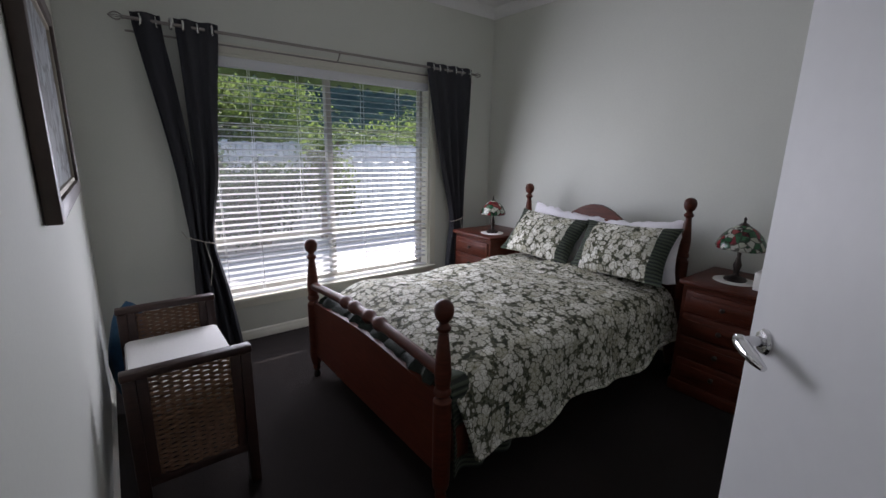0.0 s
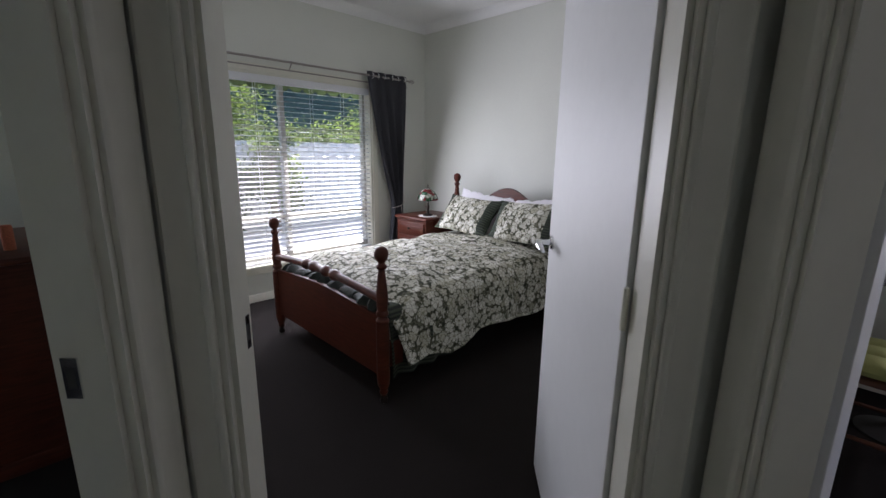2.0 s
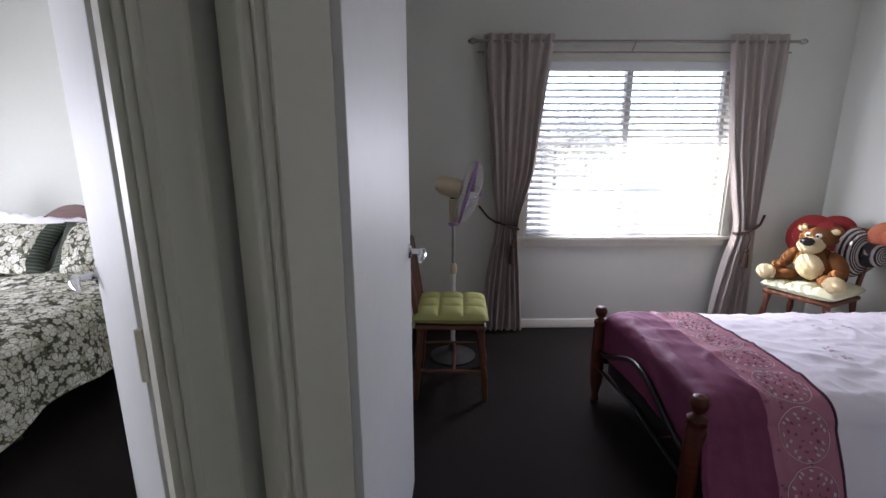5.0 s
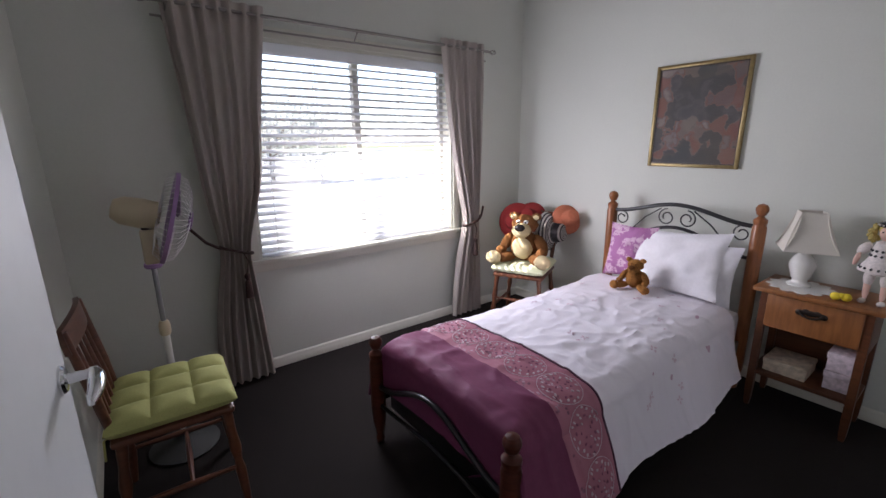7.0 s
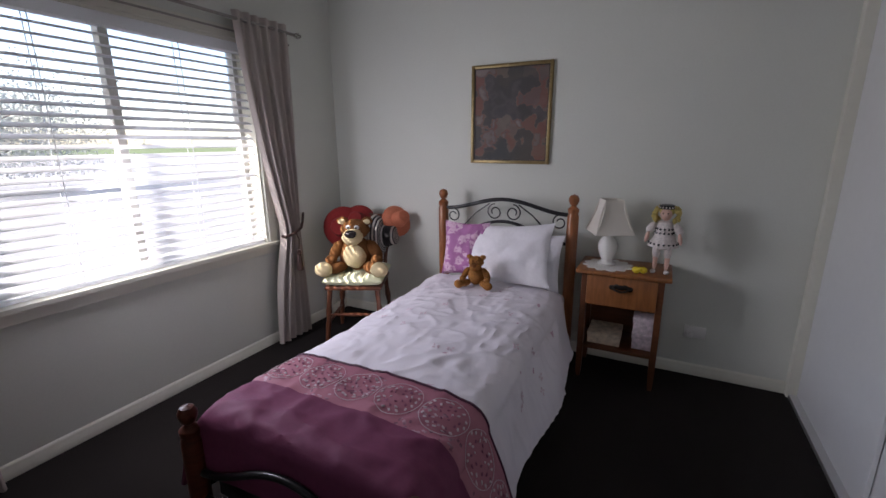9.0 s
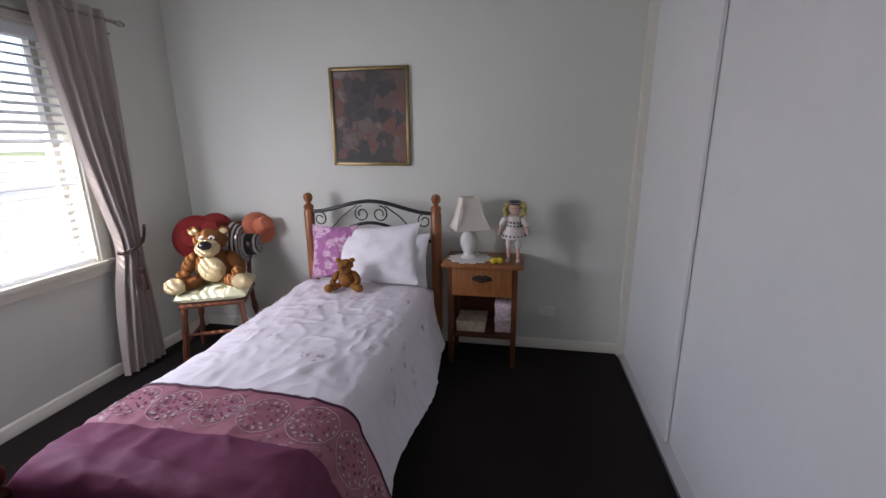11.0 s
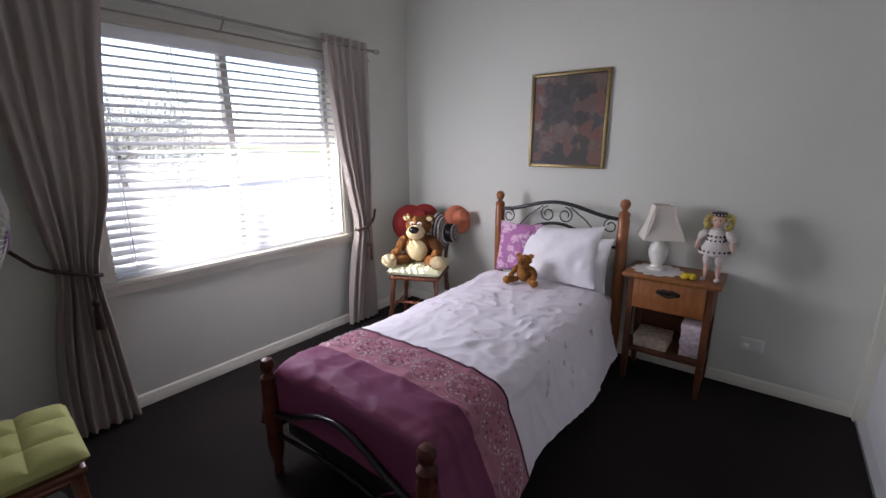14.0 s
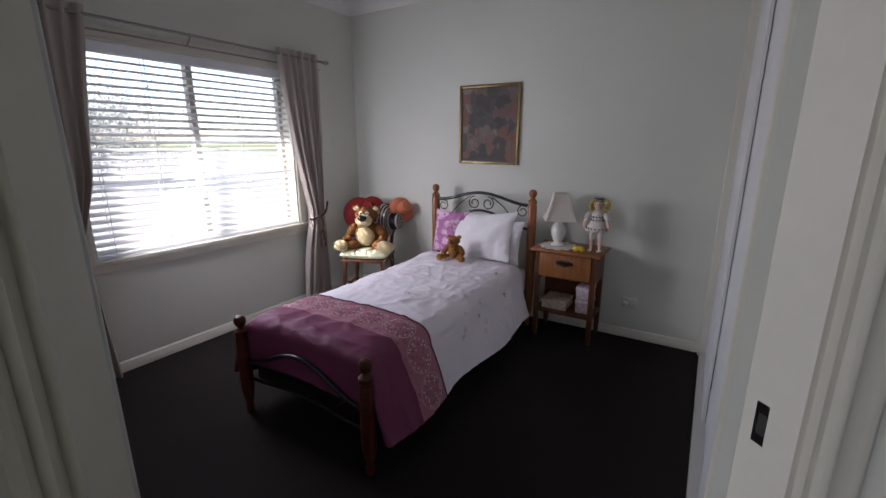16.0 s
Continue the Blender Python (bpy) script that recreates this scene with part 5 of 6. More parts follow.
part("main_cloth", quilt_piece(0.0, U1, 130), M_LILACW, qb, "pale lilac cotton with faint embroidered blossoms")
part("flowered_band", quilt_piece(U1, U2, 26), M_BAND, qb, "pink band of embroidered blossom rings")
part("foot_cloth", quilt_piece(U2, 1.0, 40), M_PLUM, qb, "plum satin foot end")
rnd = random.Random(5)
M_EMB = material("white_embroidery", (0.6, 0.5, 0.53), 0.7)
M_EMBD = material("plum_embroidery", (0.24, 0.07, 0.13), 0.7)


def on_band(du, dv, c):
    a, b = quilt_b((U1 + U2) / 2 + du / 1.82, c + dv / 1.5), quilt_b((U1 + U2) / 2 + du / 1.82 + 0.002, c + dv / 1.5)
    e = quilt_b((U1 + U2) / 2 + du / 1.82, c + dv / 1.5 + 0.002)
    n = (b - a).cross(e - a).normalized()
    return a + n * (0.004 if n.z > -0.1 else -0.004), n


for k in range(9):
    c = 0.06 + 0.11 * k
    pale, deep = bmesh.new(), bmesh.new()
    for ring, count, size in ((0.066, 16, 0.0085), (0.046, 11, 0.008), (0.024, 6, 0.0065)):
        for i in range(count):
            a = 2 * math.pi * (i + 0.5 * (ring < 0.05)) / count + rnd.uniform(-0.12, 0.12)
            r = ring + rnd.uniform(-0.006, 0.006)
            p, n = on_band(r * math.sin(a), r * math.cos(a), c)
            rot = n.to_track_quat("Z", "Y").to_matrix().to_4x4() @ Matrix.Rotation(a + rnd.uniform(-0.5, 0.5), 4, "Z")
            blob(pale if (ring > 0.06 or i % 3 == 0) else deep, p, (size, size * 0.6, 0.0025), rot, 1)
    tube([on_band(0.084 * math.sin(a), 0.078 * math.cos(a), c)[0] for a in np.linspace(0, 2 * math.pi, 36, endpoint=False)], 0.0012, 4, pale, True)
    fl = part("embroidered_ring", pale, M_EMB, qb, "ring of pale embroidered blossoms")
    fl["kind"] = "stuff"
    part("dark_petals", deep, M_EMBD, fl)["kind"] = "stuff"
for k in range(26):
    u, v = rnd.uniform(0.12, U1 - 0.02), rnd.uniform(0.06, 0.94)
    pt, e1, e2 = quilt_b(u, v), quilt_b(u + 0.003, v), quilt_b(u, v + 0.003)
    n = (e1 - pt).cross(e2 - pt).normalized()
    bm = bmesh.new()
    for i in range(4):
        a = i * 1.6 + rnd.uniform(0, 1)
        t1 = (e1 - pt).normalized() * math.cos(a) + (e2 - pt).normalized() * math.sin(a)
        blob(bm, pt + n * (0.004 if n.z > -0.1 else -0.004) + t1 * 0.012, (0.009, 0.005, 0.002), n.to_track_quat("Z", "Y").to_matrix().to_4x4() @ Matrix.Rotation(a, 4, "Z"), 1)
    part("stitched_blossom", bm, material_blossom, qb)
part("piping", tube([quilt_b(U1, i / 110) + Vector((0, 0, 0.004)) for i in range(111)], 0.0045, 6), material("dark_piping", (0.08, 0.02, 0.05), 0.6), qb, "thin dark plum piping")

pillow("pillow", lean(1.665, -3.55, 0.55, 183, -12, 0), 0.32, 0.37, 0.11, M_PINKP, "pink patterned pillow against the metal headboard")
pillow("pillow", lean(1.345, -3.45, 0.555, 174, -28, -6), 0.57, 0.41, 0.12, M_SHEET, "pale lilac cotton pillow against the headboard")
pillow("pillow", lean(1.25, -3.53, 0.525, 178, -14, 0), 0.46, 0.36, 0.10, M_SHEET, "white cotton pillow behind another pillow")


def plush(name, m, s, mats, label):
    """A seated soft bear facing negative y of its own axes."""
    body, face, dark = mats
    c = thing(name, label, "soft toy", m=m)

    def lump(nm, at, r, mat, sub=2, rot=None, lab=""):
        part(nm, blob(bmesh.new(), Vector(at) * s, [q * s for q in r], rot, sub, 0.08), mat, c, lab)

    lump("torso", (0, 0, 0.17), (0.115, 0.1, 0.165), body, 3)
    lump("belly", (0, -0.045, 0.16), (0.088, 0.075, 0.125), face, 3)
    lump("head", (0, -0.01, 0.40), (0.105, 0.09, 0.1), body, 3)
    lump("muzzle", (0, -0.095, 0.35), (0.074, 0.075, 0.078), face, 3)
    lump("nose", (0, -0.155, 0.39), (0.042, 0.034, 0.04), dark, 2, None, "black stitched nose")
    for f in (-1, 1):
        lump("ear", (f * 0.09, 0.0, 0.48), (0.042, 0.022, 0.042), body)
        lump("inner_ear", (f * 0.09, -0.016, 0.477), (0.027, 0.014, 0.027), face)
        lump("arm", (f * 0.14, -0.02, 0.2), (0.045, 0.05, 0.115), body, 2, Matrix.Rotation(radians(f * -22), 4, "Y"))
        lump("paw", (f * 0.165, -0.09, 0.13), (0.045, 0.05, 0.045), body)
        lump("leg", (f * 0.13, -0.1, 0.055), (0.06, 0.12, 0.056), body, 2, Matrix.Rotation(radians(f * 28), 4, "Z"))
        lump("foot", (f * 0.195, -0.19, 0.066), (0.064, 0.05, 0.074), face)
        lump("eye_white", (f * 0.03, -0.085, 0.438), (0.019, 0.016, 0.022), M_PLATE if face is not body else body)
        lump("eye", (f * 0.028, -0.099, 0.436), (0.009, 0.007, 0.011), dark)
    return c


def spindle_chair(name, m, cushion_mat, cushion_label, label, group=""):
    """A wooden kitchen chair facing negative y of its own axes, its seat 0.44 high."""
    c = thing(name, label, "chair", group, m)
    part("seat", boxes((-0.2, -0.2, 0.42, 0.2, 0.2, 0.45), bevel=0.012), M_CHAIRW, c)
    legp = [(0.012, 0), (0.016, 0.05), (0.02, 0.16), (0.014, 0.2), (0.022, 0.26), (0.016, 0.33), (0.02, 0.42)]
    for x in (-1, 1):
        for y in (-1, 1):
            mm = Matrix.Translation((x * 0.205, y * 0.2, 0)) @ Matrix.Rotation(radians(-x * 5), 4, "Y") @ Matrix.Rotation(radians(y * 4), 4, "X")
            part("leg", lathe(legp, 12, mm), M_CHAIRW, c)
        part("stretcher", tube([(x * 0.19, -0.185, 0.17), (x * 0.19, 0, 0.17), (x * 0.19, 0.185, 0.17)], [0.008, 0.013, 0.008], 8), M_CHAIRW, c)
        part("back_post", tube([(x * 0.165, 0.185, 0.44), (x * 0.175, 0.21, 0.62), (x * 0.185, 0.25, 0.88)], [0.014, 0.017, 0.012], 10), M_CHAIRW, c)
    part("stretcher", tube([(-0.19, -0.02, 0.17), (0, -0.02, 0.17), (0.19, -0.02, 0.17)], [0.007, 0.012, 0.007], 8), M_CHAIRW, c)
    part("stretcher", tube([(-0.18, -0.19, 0.24), (0, -0.19, 0.24), (0.18, -0.19, 0.24)], [0.007, 0.014, 0.007], 8), M_CHAIRW, c)

    def top(u, v):
        x = -0.195 + 0.39 * u
        return Vector((x, 0.255 - 0.02 * math.sin(math.pi * u) + 0.012 * v, 0.80 + 0.085 * v + 0.015 * math.sin(math.pi * u)))
    part("top_rail", sheet(top, 16, 4, 0.018), M_CHAIRW, c)
    for k in range(4):
        x = -0.105 + 0.07 * k
        part("spindle", tube([(x * 0.95, 0.185, 0.445), (x, 0.205, 0.6), (x, 0.24, 0.81)], [0.007, 0.01, 0.006], 8), M_CHAIRW, c)
    cu = thing("chair_cushion", cushion_label, "cushion", "", m)

    def cush(u, v, side):
        a, b = (u - 0.5) * 2, (v - 0.5) * 2
        k = max(0.0, (1 - abs(a) ** 5) * (1 - abs(b) ** 5)) ** 0.3
        tuft = 0.55 + 0.45 * abs(math.sin(1.5 * math.pi * (a + 1 / 3))) ** 0.6 * 1.0
        tuft = min(tuft, 0.55 + 0.45 * abs(math.sin(1.5 * math.pi * (b + 1 / 3))) ** 0.6)
        return Vector((a * 0.212, b * 0.212, 0.487 + (0.05 * tuft if side > 0 else -0.036) * k))
    bm = bmesh.new()
    n = 30
    for side in (-1, 1):
        g = [[bm.verts.new(cush(i / n, j / n, side)) for j in range(n + 1)] for i in range(n + 1)]
        for i in range(n):
            for j in range(n):
                bm.faces.new((g[i][j], g[i + 1][j], g[i + 1][j + 1], g[i][j + 1]))
    bmesh.ops.remove_doubles(bm, verts=bm.verts[:], dist=0.001)
    part("pad", bm, cushion_mat, cu)
    for i in (-1, 1):
        part("tie", tube([(i * 0.17, 0.19, 0.47), (i * 0.175, 0.215, 0.455), (i * 0.18, 0.22, 0.38)], 0.004, 5), cushion_mat, cu)
    return c


spindle_chair("kitchen_chair", Matrix.Translation((2.115, -0.965, 0)) @ Matrix.Rotation(radians(-3), 4, "Z"), M_LIME, "lime green tufted cushion tied on the chair", "red-brown turned wooden chair beside the open door", "matching wooden chairs")
CH2 = Matrix.Translation((2.475, -3.455, 0)) @ Matrix.Rotation(radians(205), 4, "Z")
spindle_chair("kitchen_chair", CH2, M_CREAM, "pale cream tufted cushion under the toy bear", "red-brown turned wooden chair in the corner by the curtain", "matching wooden chairs")
plush("plush_bear", CH2 @ Matrix.Translation((0.0, -0.02, 0.523)) @ Matrix.Diagonal((1.08, 1.0, 0.82, 1)), 0.92, (M_FURD, M_FURC, M_NOSE), "large brown and cream plush bear sitting on the chair")
plush("teddy_bear", Matrix.Translation((1.485, -3.34, 0.58)) @ Matrix.Rotation(radians(190), 4, "Z") @ Matrix.Diagonal((1.1, 1.1, 0.88, 1)), 0.41, (M_FURB, M_FURB, M_FURD), "small golden brown teddy bear sitting on the bed")


def sun_hat(name, m, r, mat, band, label, brim_droop=0.25):
    """A brimmed hat, its crown along its own z."""
    c = thing(name, label, "hat", m=m)
    prof = [(r, -brim_droop * 0.12), (r * 0.98, -brim_droop * 0.1), (r * 0.75, 0.006), (r * 0.52, 0.012), (r * 0.48, 0.03), (r * 0.44, 0.085), (r * 0.36, 0.105), (0.0, 0.112)]
    prof2 = [(max(q - 0.004, 0), z - 0.004) for q, z in prof[::-1]]
    part("crown_and_brim", lathe(prof + prof2[1:], 28), mat, c)
    part("hat_band", lathe([(r * 0.5, 0.014), (r * 0.49, 0.036), (r * 0.475, 0.036), (r * 0.48, 0.014)], 24), band, c)


sun_hat("sun_hat", CH2 @ Matrix.Translation((-0.15, 0.20, 0.80)) @ Matrix.Rotation(radians(78), 4, "X"), 0.16, M_RED, M_RED, "red felt hat hanging on the chair back")
sun_hat("sun_hat", CH2 @ Matrix.Translation((-0.03, 0.215, 0.845)) @ Matrix.Rotation(radians(70), 4, "X"), 0.13, M_RED, M_RED, "red felt hat hooked over the chair back")
sun_hat("sun_hat", CH2 @ Matrix.Translation((0.165, 0.2, 0.73)) @ Matrix.Rotation(radians(74), 4, "X") @ Matrix.Rotation(radians(76), 4, "Y"), 0.17, M_STRIPEHAT, M_BLACK, "black and white striped straw hat on the chair back", 0.5)
sun_hat("sun_hat", CH2 @ Matrix.Translation((0.275, 0.25, 0.845)) @ Matrix.Rotation(radians(60), 4, "X") @ Matrix.Rotation(radians(34), 4, "Y"), 0.125, M_CORAL, M_CORAL, "coral straw hat on the chair back post")

picture("framed_painting", Matrix.Translation((1.755, YS + 0.002, 1.283)) @ Matrix.Rotation(radians(180), 4, "Z") @ Matrix.Rotation(radians(0.4), 4, "Y"), 0.55, 0.637, 0.022, 0.022, M_GILT, M_FRAMED, M_CANVAS, "abstract dark painting in a narrow gilt frame", 0.006)

# nightstand with a drawer and an open shelf
NX0, NX1, NY0, NY1, NZ = 0.45, 0.915, YS + 0.03, -3.545, 0.70
ns = thing("bedside_table", "honey coloured wooden bedside table with one drawer and shelf", "nightstand")
for x in (NX0 + 0.03, NX1 - 0.03):
    for y in (NY0 + 0.03, NY1 - 0.03):
        part("leg", lathe([(0.014, 0), (0.02, 0.03), (0.024, 0.12), (0.024, 0.15), (0.024, NZ - 0.03)], 4, Matrix.Translation((x, y, 0)) @ Matrix.Rotation(radians(45), 4, "Z")), M_NIGHT, ns)
part("top", boxes((NX0 - 0.02, NY0, NZ - 0.025, NX1 + 0.02, NY1 + 0.02, NZ), bevel=0.007), M_PINE, ns)
part("shelf", boxes((NX0 + 0.015, NY0 + 0.015, 0.20, NX1 - 0.015, NY1 - 0.015, 0.222), bevel=0.003), M_NIGHT, ns)
for x in (NX0 + 0.012, NX1 - 0.03):
    part("side_panel", boxes((x, NY0 + 0.03, 0.47, x + 0.018, NY1 - 0.035, NZ - 0.025)), M_NIGHT, ns, smooth=False)
part("back_panel", boxes((NX0 + 0.03, NY0 + 0.012, 0.222, NX1 - 0.03, NY0 + 0.024, NZ - 0.025)), M_NIGHT, ns, smooth=False)
part("drawer_floor", boxes((NX0 + 0.03, NY0 + 0.025, 0.475, NX1 - 0.03, NY1 - 0.04, 0.487)), M_PINE, ns, smooth=False)
dr = part("drawer", boxes((NX0 + 0.045, NY1 - 0.035, 0.49, NX1 - 0.045, NY1 - 0.005, NZ - 0.032), bevel=0.004), M_PINE, ns)
bm = tube([((NX0 + NX1) / 2 - 0.045, NY1 - 0.002, 0.607), ((NX0 + NX1) / 2 - 0.03, NY1 + 0.014, 0.598), ((NX0 + NX1) / 2, NY1 + 0.018, 0.592), ((NX0 + NX1) / 2 + 0.03, NY1 + 0.014, 0.598), ((NX0 + NX1) / 2 + 0.045, NY1 - 0.002, 0.607)], 0.006, 8)
for dx, dz, w in ((-0.045, 0, 0.02), (0.045, 0, 0.02), (0, 0.004, 0.032), (-0.022, 0.008, 0.018), (0.022, 0.008, 0.018)):
    blob(bm, ((NX0 + NX1) / 2 + dx, NY1 - 0.004, 0.607 + dz), (w, 0.004, 0.015), sub=2)
part("drawer_pull", bm, M_BRONZE, dr, "dark bronze drawer pull")


def square_lamp(m):
    c = thing("table_lamp", "white porcelain lamp with a cream panelled square shade", "table lamp", m=m)
    part("base", lathe([(0.05, 0), (0.052, 0.01), (0.035, 0.02), (0.032, 0.03), (0.045, 0.06), (0.055, 0.095), (0.056, 0.12), (0.045, 0.15), (0.03, 0.165), (0.028, 0.175), (0.02, 0.18), (0.008, 0.185), (0.008, 0.21)], 24), M_PORC, c)
    for k in range(4):
        a = k * math.pi / 2
        o = []
        for rr_, z in ((0.13, 0.195), (0.062, 0.39)):
            for da in (-math.pi / 4, math.pi / 4):
                o.append(Vector((rr_ * 1.2 * math.cos(a + da), rr_ * 1.2 * math.sin(a + da), z)))

        def panel(u, v, o=o):
            p = o[0].lerp(o[1], u).lerp(o[2].lerp(o[3], u), v)
            n = (o[0] + o[1]) / 2
            return p - Vector((n.x, n.y, 0)).normalized() * 0.012 * math.sin(math.pi * v)
        part("shade_panel", sheet(panel, 6, 8, 0.003), M_SHADE, c)
    return c


square_lamp(Matrix.Translation((0.785, -3.70, NZ + 0.004)) @ Matrix.Rotation(radians(24), 4, "Z"))
star = []
for i in range(48):
    a = 2 * math.pi * i / 48
    r = 0.115 + 0.03 * abs(math.sin(a * 6))
    star.append((r * math.cos(a), r * math.sin(a)))
tagged(part("doily", prism(star, Matrix.Translation((0.775, -3.685, NZ)), 0.003), M_LACE, smooth=False), "white lace doily with pointed edge under the lamp", "doily")
bm = blob(bmesh.new(), (0.615, -3.575, NZ + 0.02), (0.022, 0.018, 0.02), sub=2)
blob(bm, (0.578, -3.585, NZ + 0.02), (0.022, 0.018, 0.02), sub=2)
blob(bm, (0.596, -3.578, NZ + 0.026), (0.014, 0.014, 0.014), sub=2)
tagged(part("trinket", bm, M_YELLOW), "small yellow figure on the bedside table", "ornament")

# doll, one plain mesh
bm = bmesh.new()


def lump(c, r, k, sub=2, rot=None):
    before = set(bm.faces)
    blob(bm, c, r, rot, sub, 0.03)
    for f in set(bm.faces) - before:
        f.material_index = k


lump((0, -0.004, 0.335), (0.030, 0.032, 0.037), 0, 3)
lump((0, -0.035, 0.331), (0.005, 0.006, 0.005), 0, 1)
hair = random.Random(21)
lump((0, 0.012, 0.35), (0.04, 0.034, 0.034), 1, 3)
for f in (-1, 1):
    for i in range(34):
        a, r = hair.uniform(-1.4, 1.5), hair.uniform(0.6, 1.0)
        lump((f * (0.032 + 0.036 * r * math.cos(a)), 0.012 + hair.uniform(-0.022, 0.022), 0.33 + 0.045 * r * math.sin(a)), (0.011, 0.011, 0.012), 1, 1)
    lump((f * 0.012, -0.033, 0.342), (0.0045, 0.003, 0.0045), 3, 1)
    lump((f * 0.03, -0.006, 0.085), (0.0135, 0.0135, 0.075), 0)
    lump((f * 0.029, -0.006, 0.125), (0.021, 0.021, 0.045), 2)
    lump((f * 0.034, -0.022, 0.012), (0.0145, 0.027, 0.012), 2)
    lump((f * 0.066, -0.008, 0.255), (0.022, 0.02, 0.036), 2, rot=Matrix.Rotation(radians(-f * 32), 4, "Y"))
    lump((f * 0.082, -0.022, 0.205), (0.011, 0.011, 0.034), 0, rot=Matrix.Rotation(radians(-f * 12), 4, "Y"))
before = set(bm.faces)
lathe([(0.016, 0.30), (0.034, 0.288), (0.042, 0.262), (0.043, 0.235), (0.052, 0.21), (0.076, 0.166), (0.078, 0.158), (0.05, 0.162), (0.03, 0.14)], 24, None, bm)
for f in set(bm.faces) - before:
    f.material_index = 2
for rad, z, n in ((0.0445, 0.255, 13), (0.0455, 0.232, 13), (0.073, 0.174, 18)):
    for i in range(n):
        a = 2 * math.pi * i / n
        lump((rad * math.cos(a), rad * math.sin(a), z), (0.0065, 0.0065, 0.007), 3, 1)
before = set(bm.faces)
lathe([(0.04, 0.364), (0.043, 0.37), (0.038, 0.382), (0.024, 0.387)], 18, Matrix.Translation((0, 0.006, 0)), bm)
for f in set(bm.faces) - before:
    f.material_index = 3
for i in range(9):
    a = math.pi + math.pi * i / 8
    lump((0.041 * math.cos(a), 0.006 + 0.041 * math.sin(a), 0.372), (0.005, 0.005, 0.005), 2, 1)
doll = part("doll", bm, M_SKIN)
for mt in (M_HAIR, M_DRESS, M_BLACK):
    doll.data.materials.append(mt)
doll.matrix_world = Matrix.Translation((0.495, -3.64, NZ)) @ Matrix.Rotation(radians(172), 4, "Z")
tagged(doll, "blonde doll in a cream dress standing on the bedside table", "doll")

bx = thing("gift_box", "cream and gilt card box on the bedside shelf", "box")
part("box_base", boxes((0.665, -3.80, 0.222, 0.85, -3.60, 0.268), bevel=0.003), M_BOXT, bx)
part("lid", boxes((0.662, -3.803, 0.268, 0.853, -3.597, 0.292), bevel=0.003), M_BOXT, bx)
for z, lab in ((0.222, "pale pink floral card box on the bedside shelf"), (0.322, "pale floral card box stacked on another box")):
    b2 = thing("gift_box", lab, "box", "stacked floral boxes")
    part("box_base", boxes((0.495, -3.77, z, 0.60, -3.62, z + 0.066), bevel=0.003), M_BOXP, b2)
    part("lid", boxes((0.491, -3.774, z + 0.066, 0.604, -3.616, z + 0.098), bevel=0.003), M_BOXP, b2)

po = thing("power_outlet", "white plastic double wall socket with a plug", "wall socket")
part("plate", boxes((0.205, YS, 0.245, 0.32, YS + 0.008, 0.32), bevel=0.003), M_PLATE, po)
for x in (0.235, 0.29):
    part("switch", boxes((x - 0.006, YS + 0.0075, 0.298, x + 0.006, YS + 0.012, 0.312)), M_PLATE, po, smooth=False)
    part("socket", boxes((x - 0.012, YS + 0.0075, 0.262, x + 0.012, YS + 0.009, 0.285)), M_PLATE, po, smooth=False)
part("plug", boxes((0.275, YS + 0.009, 0.255, 0.305, YS + 0.04, 0.285), bevel=0.005), M_PLATE, po)

# pedestal fan behind the chair
FX, FY = 2.46, -0.99
fan = thing("pedestal_fan", "cream pedestal fan with a lilac trimmed wire cage", "fan", m=Matrix.Translation((FX, FY, 0)))
# base coloured near black so it sinks into the dark under the chair
part("base", lathe([(0.15, 0), (0.155, 0.012), (0.13, 0.025), (0.05, 0.045), (0.03, 0.07), (0.022, 0.1)], 32), M_DARKFILL, fan)
part("lower_pole", tube([(0, 0, 0.08), (0, 0, 0.62)], 0.015, 14), M_PLATE, fan)
part("pole_collar", lathe([(0.02, 0.60), (0.024, 0.61), (0.024, 0.65), (0.017, 0.67)], 16), M_FANP, fan)
part("upper_pole", tube([(0, 0, 0.64), (0, 0, 0.93)], 0.011, 12), M_GREYM, fan)
part("collar_ring", lathe([(0.03, 0.925), (0.036, 0.932), (0.036, 0.945), (0.03, 0.95)], 18), M_LILAC, fan)
part("control_box", boxes((-0.035, -0.03, 0.945, 0.035, 0.03, 1.10), bevel=0.012), M_FANP, fan)
part("tilt_joint", boxes((-0.022, -0.022, 1.10, 0.022, 0.022, 1.15), bevel=0.006), M_BLACK, fan)
HEAD = Matrix.Translation((0, -0.01, 1.165)) @ Matrix.Rotation(radians(-4), 4, "Z") @ Matrix.Rotation(radians(107), 4, "X")
part("motor_housing", lathe([(0.01, -0.13), (0.04, -0.125), (0.06, -0.09), (0.065, -0.02), (0.06, 0.04), (0.03, 0.05)], 22, HEAD), M_FANP, fan)
R = 0.2
bm = bmesh.new()
for k in range(44):
    a = 2 * math.pi * k / 44
    tube([HEAD @ Vector((r * R * math.cos(a + tw), r * R * math.sin(a + tw), z)) for r, z, tw in ((0.2, 0.165, 0.0), (0.6, 0.155, 0.1), (0.92, 0.125, 0.16), (1.0, 0.09, 0.18))], 0.0014, 4, bm)
    tube([HEAD @ Vector((r * R * math.cos(a), r * R * math.sin(a), z)) for r, z in ((0.3, 0.035), (0.85, 0.045), (1.0, 0.085))], 0.0014, 4, bm)
part("wire_cage", bm, M_PLATE, fan, "white wire guard")
part("cage_rim", lathe([(R - 0.002, 0.078), (R + 0.006, 0.078), (R + 0.007, 0.094), (R - 0.002, 0.094), (R - 0.002, 0.078)], 40, HEAD), M_LILAC, fan, "lilac plastic rim")
